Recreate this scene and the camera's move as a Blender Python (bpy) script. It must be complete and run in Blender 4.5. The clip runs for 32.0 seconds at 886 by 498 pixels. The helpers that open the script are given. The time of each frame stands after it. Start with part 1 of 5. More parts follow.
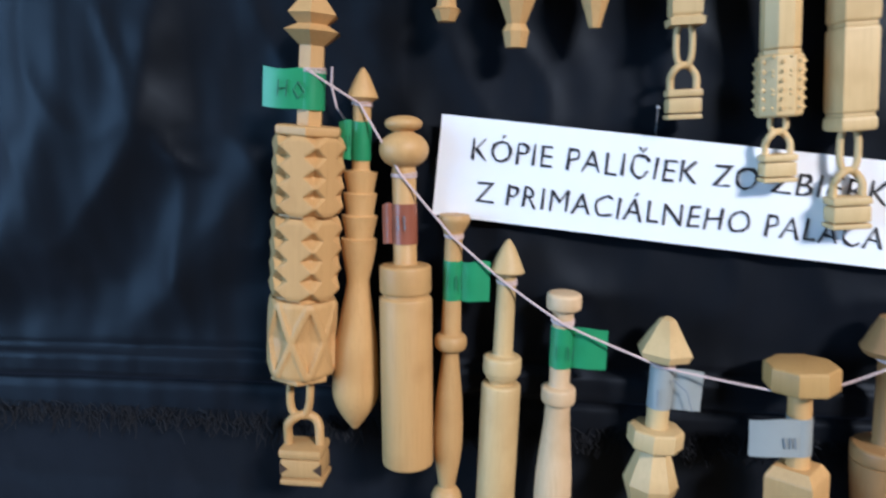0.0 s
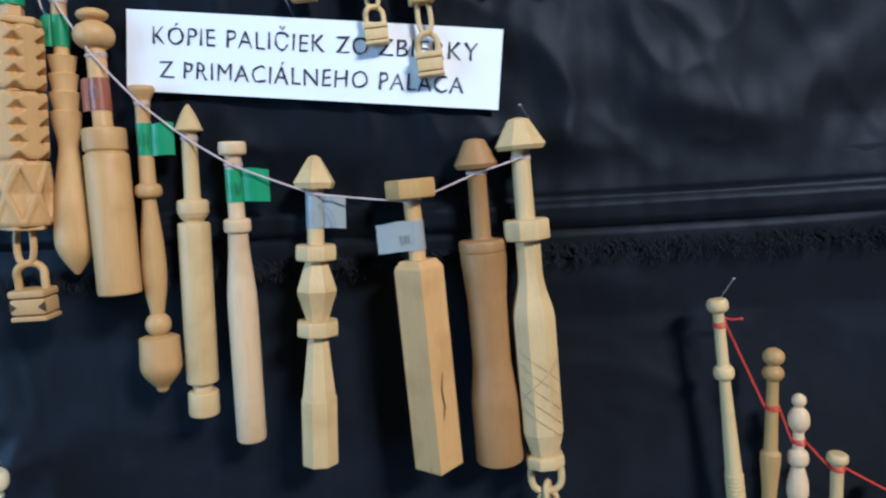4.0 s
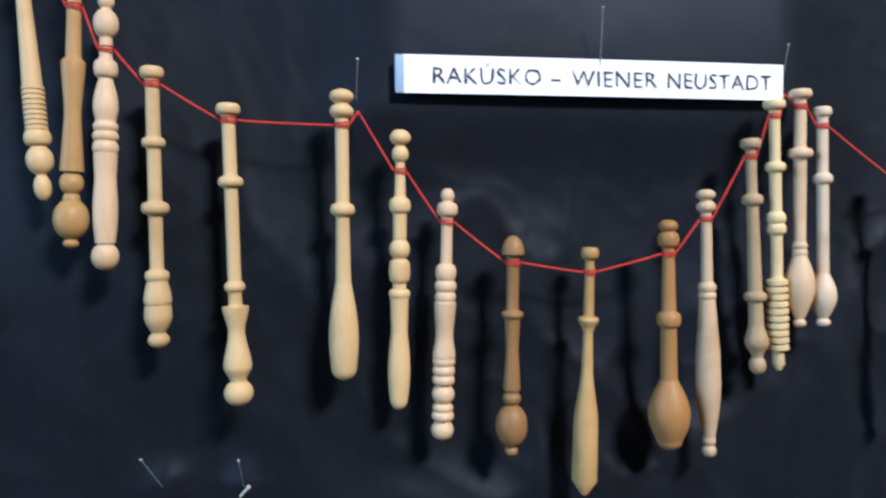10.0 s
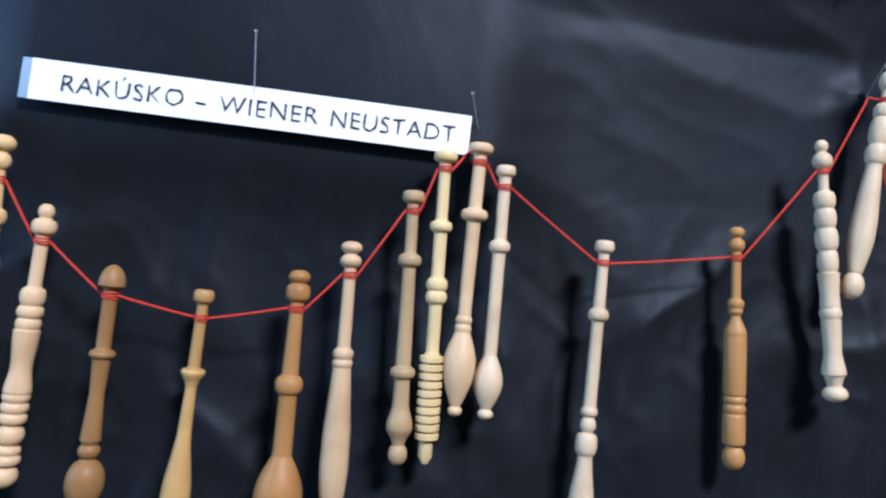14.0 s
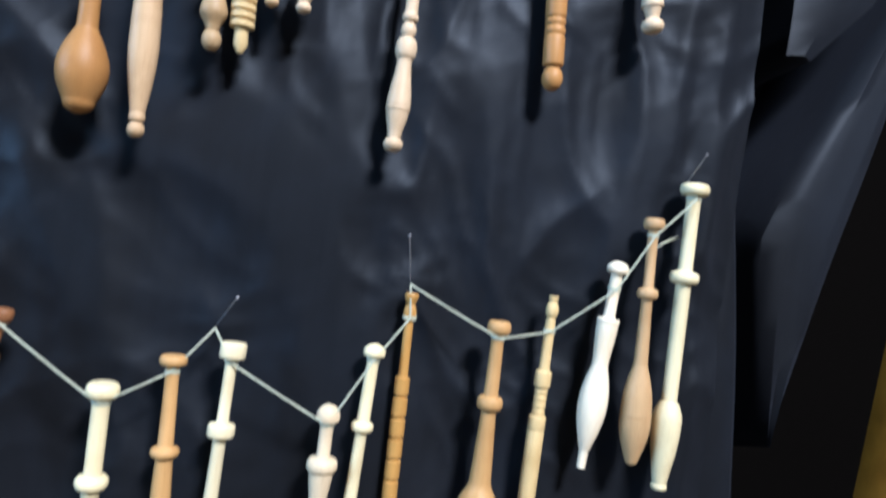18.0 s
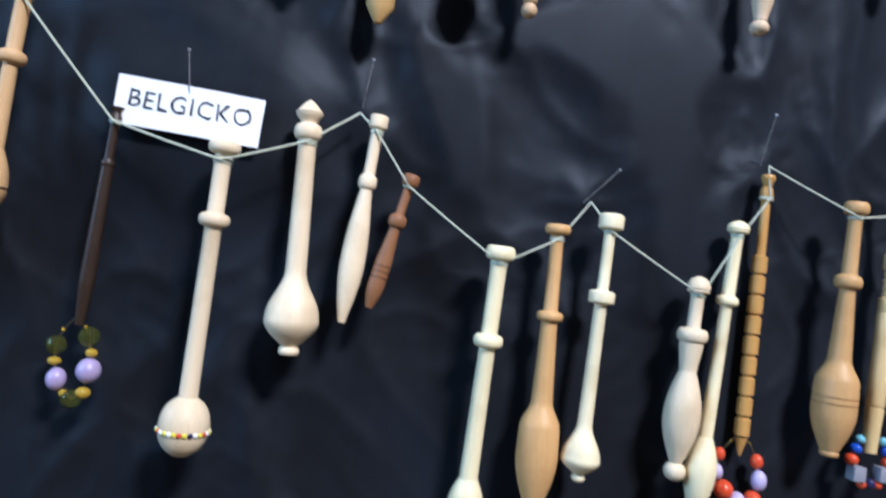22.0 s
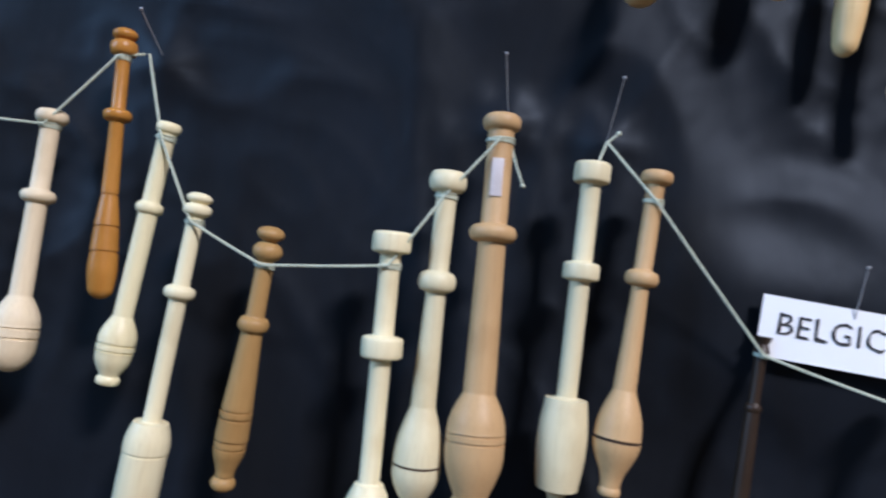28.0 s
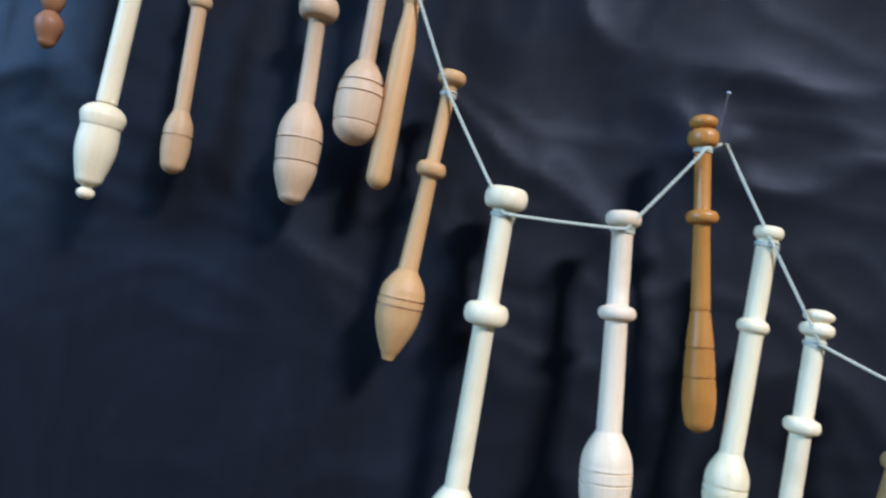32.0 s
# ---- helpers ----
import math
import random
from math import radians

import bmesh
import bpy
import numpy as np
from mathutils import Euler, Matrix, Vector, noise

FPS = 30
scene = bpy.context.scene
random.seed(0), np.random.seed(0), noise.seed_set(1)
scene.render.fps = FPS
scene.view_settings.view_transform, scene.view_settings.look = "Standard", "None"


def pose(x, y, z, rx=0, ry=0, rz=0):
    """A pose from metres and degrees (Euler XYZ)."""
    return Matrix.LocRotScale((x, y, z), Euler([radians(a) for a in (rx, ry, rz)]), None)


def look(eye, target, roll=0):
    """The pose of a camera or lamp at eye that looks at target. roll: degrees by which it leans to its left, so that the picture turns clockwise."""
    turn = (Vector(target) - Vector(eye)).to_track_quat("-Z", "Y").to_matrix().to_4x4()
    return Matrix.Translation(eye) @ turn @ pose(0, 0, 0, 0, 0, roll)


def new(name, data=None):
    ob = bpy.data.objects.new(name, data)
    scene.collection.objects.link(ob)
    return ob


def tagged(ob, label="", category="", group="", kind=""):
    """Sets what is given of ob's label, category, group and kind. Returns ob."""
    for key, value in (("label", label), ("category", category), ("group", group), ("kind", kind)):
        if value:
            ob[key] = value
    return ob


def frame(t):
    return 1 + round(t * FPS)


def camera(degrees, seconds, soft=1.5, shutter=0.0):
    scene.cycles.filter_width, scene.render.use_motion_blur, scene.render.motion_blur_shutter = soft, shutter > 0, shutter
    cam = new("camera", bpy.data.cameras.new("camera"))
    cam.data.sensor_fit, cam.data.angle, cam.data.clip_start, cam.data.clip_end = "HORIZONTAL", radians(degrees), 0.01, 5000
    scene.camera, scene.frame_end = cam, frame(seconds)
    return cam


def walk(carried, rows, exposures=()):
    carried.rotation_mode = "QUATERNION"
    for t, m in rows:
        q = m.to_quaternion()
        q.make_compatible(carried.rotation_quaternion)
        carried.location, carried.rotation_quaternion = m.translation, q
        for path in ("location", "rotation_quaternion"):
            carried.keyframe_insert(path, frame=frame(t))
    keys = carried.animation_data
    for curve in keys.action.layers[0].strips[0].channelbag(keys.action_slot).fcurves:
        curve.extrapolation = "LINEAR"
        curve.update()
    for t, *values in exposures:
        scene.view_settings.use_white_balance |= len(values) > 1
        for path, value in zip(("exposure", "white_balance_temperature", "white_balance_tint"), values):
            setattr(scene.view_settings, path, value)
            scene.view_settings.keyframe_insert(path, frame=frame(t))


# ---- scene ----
# A black cloth wall hung with turned lace bobbins on three threads, with paper name strips.
# World: the cloth hangs in the plane y = 0.01, x runs along it, z is up; the viewer is on the -y side.
cam = camera(66.0, 32.0, soft=2.2, shutter=0.5)
EXPOSURES = [  # seconds, stops, kelvin, tint
    (0.0, -0.24, 6400, 13), (0.4, -0.24, 6700, 13), (0.75, -0.68, 9000, 15), (1.1, -0.68, 9000, 15), (1.45, -0.2, 6900, 11), (2.0, -0.25, 6300, 10), (5.0, -0.33, 5900, 8),
    (6.0, -0.2, 6000, 11), (9.0, -0.02, 6300, 14), (11.0, -0.03, 6100, 14), (13.0, -0.02, 5900, 13), (16.0, 0.12, 6000, 13), (17.0, 0.27, 6000, 12), (18.0, 0.45, 6200, 12),
    (19.0, 0.46, 6200, 13), (20.0, 0.47, 6200, 15), (21.0, 0.33, 6100, 15), (24.0, 0.2, 6000, 15), (27.0, -0.16, 6250, 17), (29.0, -0.13, 6250, 17), (30.0, -0.04, 6150, 18),
    (31.0, 0.01, 6000, 18), (32.0, 0.12, 6000, 18)]
PATH = [
    (0, -0.4026, -0.2388, 1.7394, 79.078, 0.464, 7.393),
    (0.5, -0.3874, -0.2554, 1.7183, 80.957, 0.771, 6.054),
    (1, -0.3841, -0.2721, 1.7031, 81.447, 1.656, 2.814),
    (1.5, -0.3802, -0.2781, 1.6864, 81.040, 1.853, 2.607),
    (2, -0.3800, -0.2879, 1.6646, 80.509, 1.777, 1.526),
    (2.5, -0.3615, -0.2971, 1.6696, 80.009, 3.238, 0.618),
    (4.5, -0.2806, -0.3165, 1.6581, 82.913, 3.339, -0.604),
    (5, -0.2627, -0.3083, 1.6441, 82.206, 3.496, -1.540),
    (5.5, -0.2323, -0.3044, 1.6288, 81.534, 3.416, -3.660),
    (6, -0.2052, -0.3111, 1.5938, 80.956, 2.581, -5.025),
    (6.5, -0.1745, -0.3117, 1.5798, 80.413, 2.821, -5.943),
    (7, -0.1418, -0.3079, 1.5623, 79.779, 2.161, -7.234),
    (7.5, -0.1085, -0.3087, 1.5546, 80.212, 2.028, -8.098),
    (8, -0.0973, -0.3184, 1.5473, 82.294, 0.040, -8.597),
    (8.5, -0.0894, -0.3218, 1.5207, 83.988, 0.998, -9.969),
    (9, -0.0630, -0.3037, 1.4946, 88.164, 2.215, -11.405),
    (9.5, -0.0517, -0.2966, 1.4657, 87.146, 0.810, -8.409),
    (10, -0.0336, -0.3110, 1.4467, 87.691, 0.339, -8.245),
    (10.5, -0.0117, -0.3168, 1.4245, 88.854, -0.789, -7.902),
    (11, 0.0202, -0.3191, 1.4107, 90.292, -2.380, -6.426),
    (11.5, 0.0440, -0.3144, 1.4146, 91.240, -3.540, -4.675),
    (12, 0.0704, -0.3062, 1.4114, 91.549, -3.715, -3.496),
    (12.5, 0.0997, -0.3047, 1.4139, 92.384, -3.838, -3.852),
    (13, 0.1192, -0.3025, 1.4212, 93.242, -4.048, -3.980),
    (13.5, 0.1385, -0.2955, 1.4368, 93.454, -5.678, -3.716),
    (15.5, 0.1941, -0.2926, 1.4512, 93.448, -7.984, -5.204),
    (16, 0.2006, -0.2915, 1.4109, 92.424, -6.965, -6.395),
    (16.5, 0.2187, -0.2796, 1.3868, 91.175, -8.040, -7.235),
    (17, 0.2327, -0.2814, 1.3712, 91.428, -7.652, -8.198),
    (17.5, 0.2358, -0.2935, 1.3510, 90.989, -7.496, -8.032),
    (18, 0.2307, -0.2975, 1.2988, 90.817, -8.163, -8.879),
    (18.5, 0.2358, -0.3070, 1.2646, 88.941, -8.929, -8.324),
    (19, 0.2377, -0.3115, 1.2368, 89.161, -7.235, -8.546),
    (19.5, 0.2236, -0.3131, 1.2256, 89.855, -7.836, -8.612),
    (20, 0.2067, -0.3161, 1.2121, 90.179, -8.184, -8.552),
    (20.5, 0.1816, -0.3147, 1.2056, 90.348, -8.720, -8.468),
    (21, 0.1472, -0.3086, 1.2028, 90.919, -8.569, -7.746),
    (21.5, 0.1145, -0.3020, 1.1990, 91.240, -7.995, -6.394),
    (22, 0.0962, -0.2932, 1.2139, 92.067, -8.629, -5.229),
    (22.5, 0.0829, -0.2852, 1.2319, 91.197, -8.726, -4.045),
    (23, 0.0792, -0.2828, 1.2324, 92.259, -8.229, -3.469),
    (23.5, 0.0732, -0.2790, 1.2388, 92.133, -7.748, -2.865),
    (24, 0.0622, -0.2730, 1.2402, 92.358, -7.511, -2.712),
    (24.5, 0.0474, -0.2671, 1.2436, 93.139, -8.030, -2.712),
    (26.5, -0.0421, -0.2600, 1.2243, 93.319, -8.715, 0.492),
    (27, -0.0624, -0.2506, 1.2445, 92.754, -9.981, 1.638),
    (27.5, -0.0902, -0.2402, 1.2564, 92.789, -10.240, 2.890),
    (28, -0.1136, -0.2346, 1.2609, 93.238, -9.427, 4.194),
    (28.5, -0.1431, -0.2309, 1.2604, 92.966, -8.352, 4.723),
    (29, -0.1693, -0.2315, 1.2509, 93.801, -8.606, 5.124),
    (29.5, -0.1960, -0.2282, 1.2441, 93.676, -8.390, 6.101),
    (30, -0.2360, -0.2242, 1.2453, 93.657, -7.980, 6.082),
    (30.5, -0.2706, -0.2190, 1.2594, 93.155, -8.158, 5.791),
    (31, -0.2830, -0.2181, 1.2633, 93.107, -8.302, 3.581),
    (31.5, -0.3071, -0.2180, 1.2666, 92.332, -8.458, 2.590),
    (32, -0.3315, -0.2150, 1.2719, 92.539, -8.580, 1.557),
]
walk(cam, [(t, pose(x, y, z, rx, ry, rz)) for t, x, y, z, rx, ry, rz in PATH], EXPOSURES)

# ---- light: a cool window on the left, a warm ceiling fitting on the right ----
world = bpy.data.worlds.new("room_air")
scene.world = world
world.use_nodes = True
world.node_tree.nodes["Background"].inputs[0].default_value = (0.55, 0.62, 0.75, 1)
world.node_tree.nodes["Background"].inputs[1].default_value = 0.05


def area_lamp(name, eye, target, w, h, power, colour):
    data = bpy.data.lights.new(name, "AREA")
    data.shape, data.size, data.size_y, data.energy, data.color = "RECTANGLE", w, h, power, colour
    ob = new(name, data)
    ob.matrix_world = look(eye, target)
    return ob


area_lamp("window_light", (-1.75, -0.85, 1.85), (-0.5, 0.0, 1.55), 0.8, 0.9, 33, (0.32, 0.62, 1.0))
area_lamp("ceiling_lamp_light", (0.72, -1.45, 2.72), (0.0, 0.0, 1.35), 0.40, 0.26, 69, (0.95, 0.97, 1.04))


# ---- materials ----
def nodes_of(name):
    m = bpy.data.materials.new(name)
    m.use_nodes = True
    return m, m.node_tree, m.node_tree.nodes["Principled BSDF"]


def link(tree, a, b):
    tree.links.new(a, b)


def add(tree, kind, **values):
    n = tree.nodes.new(kind)
    for key, v in values.items():
        if key in n.inputs:
            n.inputs[key].default_value = v
    return n


def mix_colour(tree, fac, a, b):
    n = tree.nodes.new("ShaderNodeMix")
    n.data_type = "RGBA"
    link(tree, fac, n.inputs["Factor"])
    for sock, v in ((n.inputs[6], a), (n.inputs[7], b)):
        if isinstance(v, tuple):
            sock.default_value = (*v[:3], 1)
        else:
            link(tree, v, sock)
    return n.outputs[2]


def ramp(tree, fac, a, b):
    n = tree.nodes.new("ShaderNodeMapRange")
    n.inputs[1].default_value, n.inputs[2].default_value = a, b
    link(tree, fac, n.inputs[0])
    return n.outputs[0]


def bumped(tree, bsdf, height, strength, distance):
    n = tree.nodes.new("ShaderNodeBump")
    n.inputs["Strength"].default_value, n.inputs["Distance"].default_value = strength, distance
    link(tree, height, n.inputs["Height"])
    link(tree, n.outputs[0], bsdf.inputs["Normal"])


def wood(name, colour, dark=0.8, rough=0.5, figure=1.0):
    """Turned wood: long grain along the turning axis, pores, blotches, a tone of its own for each bobbin."""
    m, tree, bsdf = nodes_of(name)
    co = tree.nodes.new("ShaderNodeTexCoord")
    info = tree.nodes.new("ShaderNodeObjectInfo")
    shift = tree.nodes.new("ShaderNodeVectorMath")
    shift.operation = "MULTIPLY_ADD"
    shift.inputs[1].default_value = (31.0, 17.0, 23.0)
    link(tree, info.outputs["Location"], shift.inputs[0])
    link(tree, co.outputs["Object"], shift.inputs[2])
    grain_map = tree.nodes.new("ShaderNodeMapping")
    grain_map.inputs["Scale"].default_value = (1100, 1100, 60)
    link(tree, shift.outputs[0], grain_map.inputs[0])
    grain = add(tree, "ShaderNodeTexNoise", Scale=1.0, Detail=4.0, Roughness=0.6)
    link(tree, grain_map.outputs[0], grain.inputs["Vector"])
    ring_map = tree.nodes.new("ShaderNodeMapping")
    ring_map.inputs["Scale"].default_value = (170, 170, 9)
    link(tree, shift.outputs[0], ring_map.inputs[0])
    figured = add(tree, "ShaderNodeTexNoise", Scale=1.0, Detail=2.0, Distortion=0.8)
    link(tree, ring_map.outputs[0], figured.inputs["Vector"])
    blot = add(tree, "ShaderNodeTexNoise", Scale=42.0, Detail=3.0)
    link(tree, shift.outputs[0], blot.inputs["Vector"])
    tone = tree.nodes.new("ShaderNodeTexWhiteNoise")
    tone.noise_dimensions = "3D"
    link(tree, info.outputs["Location"], tone.inputs["Vector"])
    deep = tuple(c * d for c, d in zip(colour, (dark, dark * 0.93, dark * 0.84)))
    light = tuple(min(0.9, c * 1.07) for c in colour)
    c1 = mix_colour(tree, ramp(tree, figured.outputs["Fac"], 0.35, 0.75), light, colour)
    c2 = mix_colour(tree, ramp(tree, grain.outputs["Fac"], 0.5, 1.05 / figure), c1, deep)
    c3 = mix_colour(tree, ramp(tree, blot.outputs["Fac"], 0.52, 0.78), c2, deep)
    hsv = tree.nodes.new("ShaderNodeHueSaturation")
    value = tree.nodes.new("ShaderNodeMapRange")
    value.inputs[3].default_value, value.inputs[4].default_value = 0.9, 1.08
    link(tree, tone.outputs["Value"], value.inputs[0])
    link(tree, value.outputs[0], hsv.inputs["Value"])
    link(tree, c3, hsv.inputs["Color"])
    link(tree, hsv.outputs[0], bsdf.inputs["Base Color"])
    bsdf.inputs["Roughness"].default_value = rough
    bsdf.inputs["Specular IOR Level"].default_value = 0.35
    bumped(tree, bsdf, grain.outputs["Fac"], 0.25, 0.0002)
    return m


def plain(name, colour, rough=0.5, metal=0.0, vary=0.12, scale=300.0, bump=0.1, transmission=0.0, sheen=0.0):
    m, tree, bsdf = nodes_of(name)
    co = tree.nodes.new("ShaderNodeTexCoord")
    n = add(tree, "ShaderNodeTexNoise", Scale=scale, Detail=3.0)
    link(tree, co.outputs["Object"], n.inputs["Vector"])
    low = tuple(c * (1 - vary) for c in colour)
    link(tree, mix_colour(tree, n.outputs["Fac"], low, colour), bsdf.inputs["Base Color"])
    bsdf.inputs["Roughness"].default_value, bsdf.inputs["Metallic"].default_value = rough, metal
    bsdf.inputs["Transmission Weight"].default_value = transmission
    bsdf.inputs["Sheen Weight"].default_value = sheen
    if bump:
        bumped(tree, bsdf, n.outputs["Fac"], bump, 0.0005)
    return m


def cloth_material(name, colour, sheen, gloss):
    """Black lining cloth: fine weave, faint slubs, a soft gloss with creases that catch the light."""
    m, tree, bsdf = nodes_of(name)
    co = tree.nodes.new("ShaderNodeTexCoord")
    waves = []
    for axis in ("X", "Z"):
        w = add(tree, "ShaderNodeTexWave", Scale=900.0, Distortion=1.2, Detail=1.0)
        w.bands_direction = axis
        link(tree, co.outputs["Object"], w.inputs["Vector"])
        waves.append(w.outputs["Fac"])
    weave = tree.nodes.new("ShaderNodeMath")
    weave.operation = "ADD"
    link(tree, waves[0], weave.inputs[0])
    link(tree, waves[1], weave.inputs[1])
    slub_map = tree.nodes.new("ShaderNodeMapping")
    slub_map.inputs["Scale"].default_value = (260, 200, 14)
    link(tree, co.outputs["Object"], slub_map.inputs[0])
    slub = add(tree, "ShaderNodeTexNoise", Scale=1.0, Detail=4.0)
    link(tree, slub_map.outputs[0], slub.inputs["Vector"])
    crush = add(tree, "ShaderNodeTexNoise", Scale=7.0, Detail=4.0, Distortion=1.2)
    link(tree, co.outputs["Object"], crush.inputs["Vector"])
    dust = add(tree, "ShaderNodeTexNoise", Scale=55.0, Detail=4.0)
    link(tree, co.outputs["Object"], dust.inputs["Vector"])
    c1 = mix_colour(tree, slub.outputs["Fac"], tuple(c * 0.75 for c in colour), tuple(c * 1.25 for c in colour))
    c2 = mix_colour(tree, ramp(tree, dust.outputs["Fac"], 0.62, 0.95), c1, tuple(c * 2.1 for c in colour))
    # patchy bluish sheen, painted into the base colour as lighter clouds
    cloud = add(tree, "ShaderNodeTexNoise", Scale=9.0, Detail=5.0, Roughness=0.62, Distortion=0.8)
    link(tree, co.outputs["Object"], cloud.inputs["Vector"])
    sheen_blue = tuple(c * k for c, k in zip(colour, (1.75, 1.95, 2.2)))
    c3 = mix_colour(tree, ramp(tree, cloud.outputs["Fac"], 0.46, 0.86), c2, sheen_blue)
    link(tree, c3, bsdf.inputs["Base Color"])
    rough = tree.nodes.new("ShaderNodeMapRange")
    rough.inputs[3].default_value, rough.inputs[4].default_value = 0.43, 0.57
    link(tree, crush.outputs["Fac"], rough.inputs[0])
    link(tree, rough.outputs[0], bsdf.inputs["Roughness"])
    bsdf.inputs["Specular IOR Level"].default_value = gloss
    bsdf.inputs["Specular Tint"].default_value = (0.74, 0.86, 1.0, 1)
    bsdf.inputs["Sheen Weight"].default_value, bsdf.inputs["Sheen Roughness"].default_value = sheen, 0.5
    bsdf.inputs["Sheen Tint"].default_value = (0.55, 0.68, 1.0, 1)
    wrinkle = add(tree, "ShaderNodeTexNoise", Scale=11.0, Detail=3.0, Distortion=0.6)
    wrinkle.noise_type = "RIDGED_MULTIFRACTAL"
    link(tree, co.outputs["Object"], wrinkle.inputs["Vector"])
    both = tree.nodes.new("ShaderNodeMath")
    both.operation = "MULTIPLY_ADD"
    both.inputs[1].default_value = 0.22
    link(tree, wrinkle.outputs["Fac"], both.inputs[0])
    link(tree, crush.outputs["Fac"], both.inputs[2])
    big = tree.nodes.new("ShaderNodeBump")
    big.inputs["Strength"].default_value, big.inputs["Distance"].default_value = 0.16, 0.010
    link(tree, both.outputs[0], big.inputs["Height"])
    fine = tree.nodes.new("ShaderNodeBump")
    fine.inputs["Strength"].default_value, fine.inputs["Distance"].default_value = 0.05, 0.0003
    link(tree, weave.outputs[0], fine.inputs["Height"])
    link(tree, big.outputs[0], fine.inputs["Normal"])
    link(tree, fine.outputs[0], bsdf.inputs["Normal"])
    return m


WOODS = {
    "tan": wood("tan_wood", (0.55, 0.315, 0.125)),
    "beech": wood("beech_wood", (0.535, 0.305, 0.12)),
    "birch": wood("birch_wood", (0.61, 0.415, 0.195)),
    "pink": wood("pinkish_wood", (0.59, 0.405, 0.235)),
    "pinkpale": wood("pale_pinkish_wood", (0.66, 0.5, 0.33)),
    "brown": wood("brown_wood", (0.36, 0.185, 0.07)),
    "pale": wood("pale_wood", (0.71, 0.575, 0.385)),
    "cream": wood("cream_wood", (0.77, 0.675, 0.435), 0.84, 0.45),
    "white": wood("white_wood", (0.8, 0.705, 0.53), 0.88, 0.45),
    "yellow": wood("yellow_wood", (0.72, 0.54, 0.27)),
    "yellowpale": wood("pale_yellow_wood", (0.78, 0.68, 0.42), 0.82, 0.42),
    "yellowtan": wood("yellow_tan_wood", (0.60, 0.44, 0.21)),
    "honey": wood("honey_wood", (0.62, 0.38, 0.145)),
    "honeytan": wood("honey_tan_wood", (0.44, 0.25, 0.088)),
    "walnut": wood("walnut_wood", (0.27, 0.14, 0.05)),
    "walnutpale": wood("pale_walnut_wood", (0.42, 0.285, 0.15)),
    "chestnut": wood("chestnut_wood", (0.41, 0.2, 0.065)),
    "chestnutpale": wood("pale_chestnut_wood", (0.53, 0.335, 0.165)),
    "beechred": wood("reddish_beech_wood", (0.52, 0.325, 0.155)),
    "redbrown": wood("red_brown_wood", (0.24, 0.105, 0.045)),
    "orange": wood("orange_wood", (0.46, 0.195, 0.036), 0.7, 0.35),
    "amber": wood("amber_wood", (0.50, 0.265, 0.075), 0.75, 0.4),
    "ebony": wood("dark_stained_wood", (0.030, 0.0175, 0.011), 0.6, 0.4),
}
WOOD_WORDS = {
    "tan": "tan", "beech": "beech", "birch": "light birch", "pink": "pinkish pale", "pinkpale": "pale pinkish", "brown": "brown",
    "pale": "pale unvarnished", "cream": "cream-coloured", "white": "almost white", "yellow": "yellowish", "yellowpale": "pale yellow",
    "yellowtan": "yellow-tan", "honey": "honey-coloured", "honeytan": "honey-brown", "walnut": "dark walnut", "walnutpale": "grey-brown walnut",
    "chestnut": "chestnut-brown", "chestnutpale": "light chestnut", "beechred": "reddish beech", "redbrown": "dark red-brown",
    "orange": "varnished orange", "ebony": "near-black", "amber": "amber-brown",
}
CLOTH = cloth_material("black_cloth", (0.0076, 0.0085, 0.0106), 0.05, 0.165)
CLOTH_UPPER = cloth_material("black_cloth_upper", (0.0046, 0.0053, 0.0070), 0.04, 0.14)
LINT = plain("frayed_black_thread", (0.013, 0.014, 0.017), 0.85)
PAPER = plain("white_paper", (0.86, 0.87, 0.89), 0.6, vary=0.05, scale=90.0, bump=0.05)
PAPER_GREY = plain("blue_grey_paper_edge", (0.30, 0.42, 0.55), 0.5)
INK = plain("black_ink", (0.022, 0.022, 0.026), 0.6, bump=0)
PEN = plain("faded_pen", (0.015, 0.13, 0.06), 0.6, bump=0)
PEN_GREY = plain("grey_pen", (0.19, 0.22, 0.25), 0.6, bump=0)
TAPE_GREEN = plain("green_tape", (0.02, 0.30, 0.12), 0.38, vary=0.3, scale=120.0)
TAPE_RED = plain("red_brown_tape", (0.33, 0.10, 0.055), 0.35, vary=0.3, scale=120.0)
TAPE_GREY = plain("pale_grey_tape", (0.33, 0.35, 0.33), 0.4, vary=0.2, scale=120.0)
THREAD_PINK = plain("pinkish_white_cord", (0.66, 0.50, 0.47), 0.8, scale=1500.0)
THREAD_RED = plain("red_cord", (0.60, 0.04, 0.02), 0.7, scale=1500.0)
THREAD_GREEN = plain("pale_green_white_cord", (0.54, 0.57, 0.44), 0.75, scale=1500.0)
STEEL = plain("pin_steel", (0.55, 0.55, 0.57), 0.3, 0.6, bump=0)
WIRE = plain("brass_wire", (0.42, 0.36, 0.22), 0.35, 1.0, bump=0)
BURNT = plain("burnt_groove", (0.055, 0.028, 0.014), 0.8)
PRICE = plain("worn_white_sticker", (0.70, 0.62, 0.60), 0.5, vary=0.35)
POST_WOOD = wood("varnished_post_wood", (0.29, 0.115, 0.014), 0.6, 0.35)
WALL_PAINT = plain("wall_paint", (0.40, 0.40, 0.42), 0.8, scale=20.0)
FLOOR_MAT = plain("floor_boards", (0.30, 0.22, 0.14), 0.45, scale=30.0)
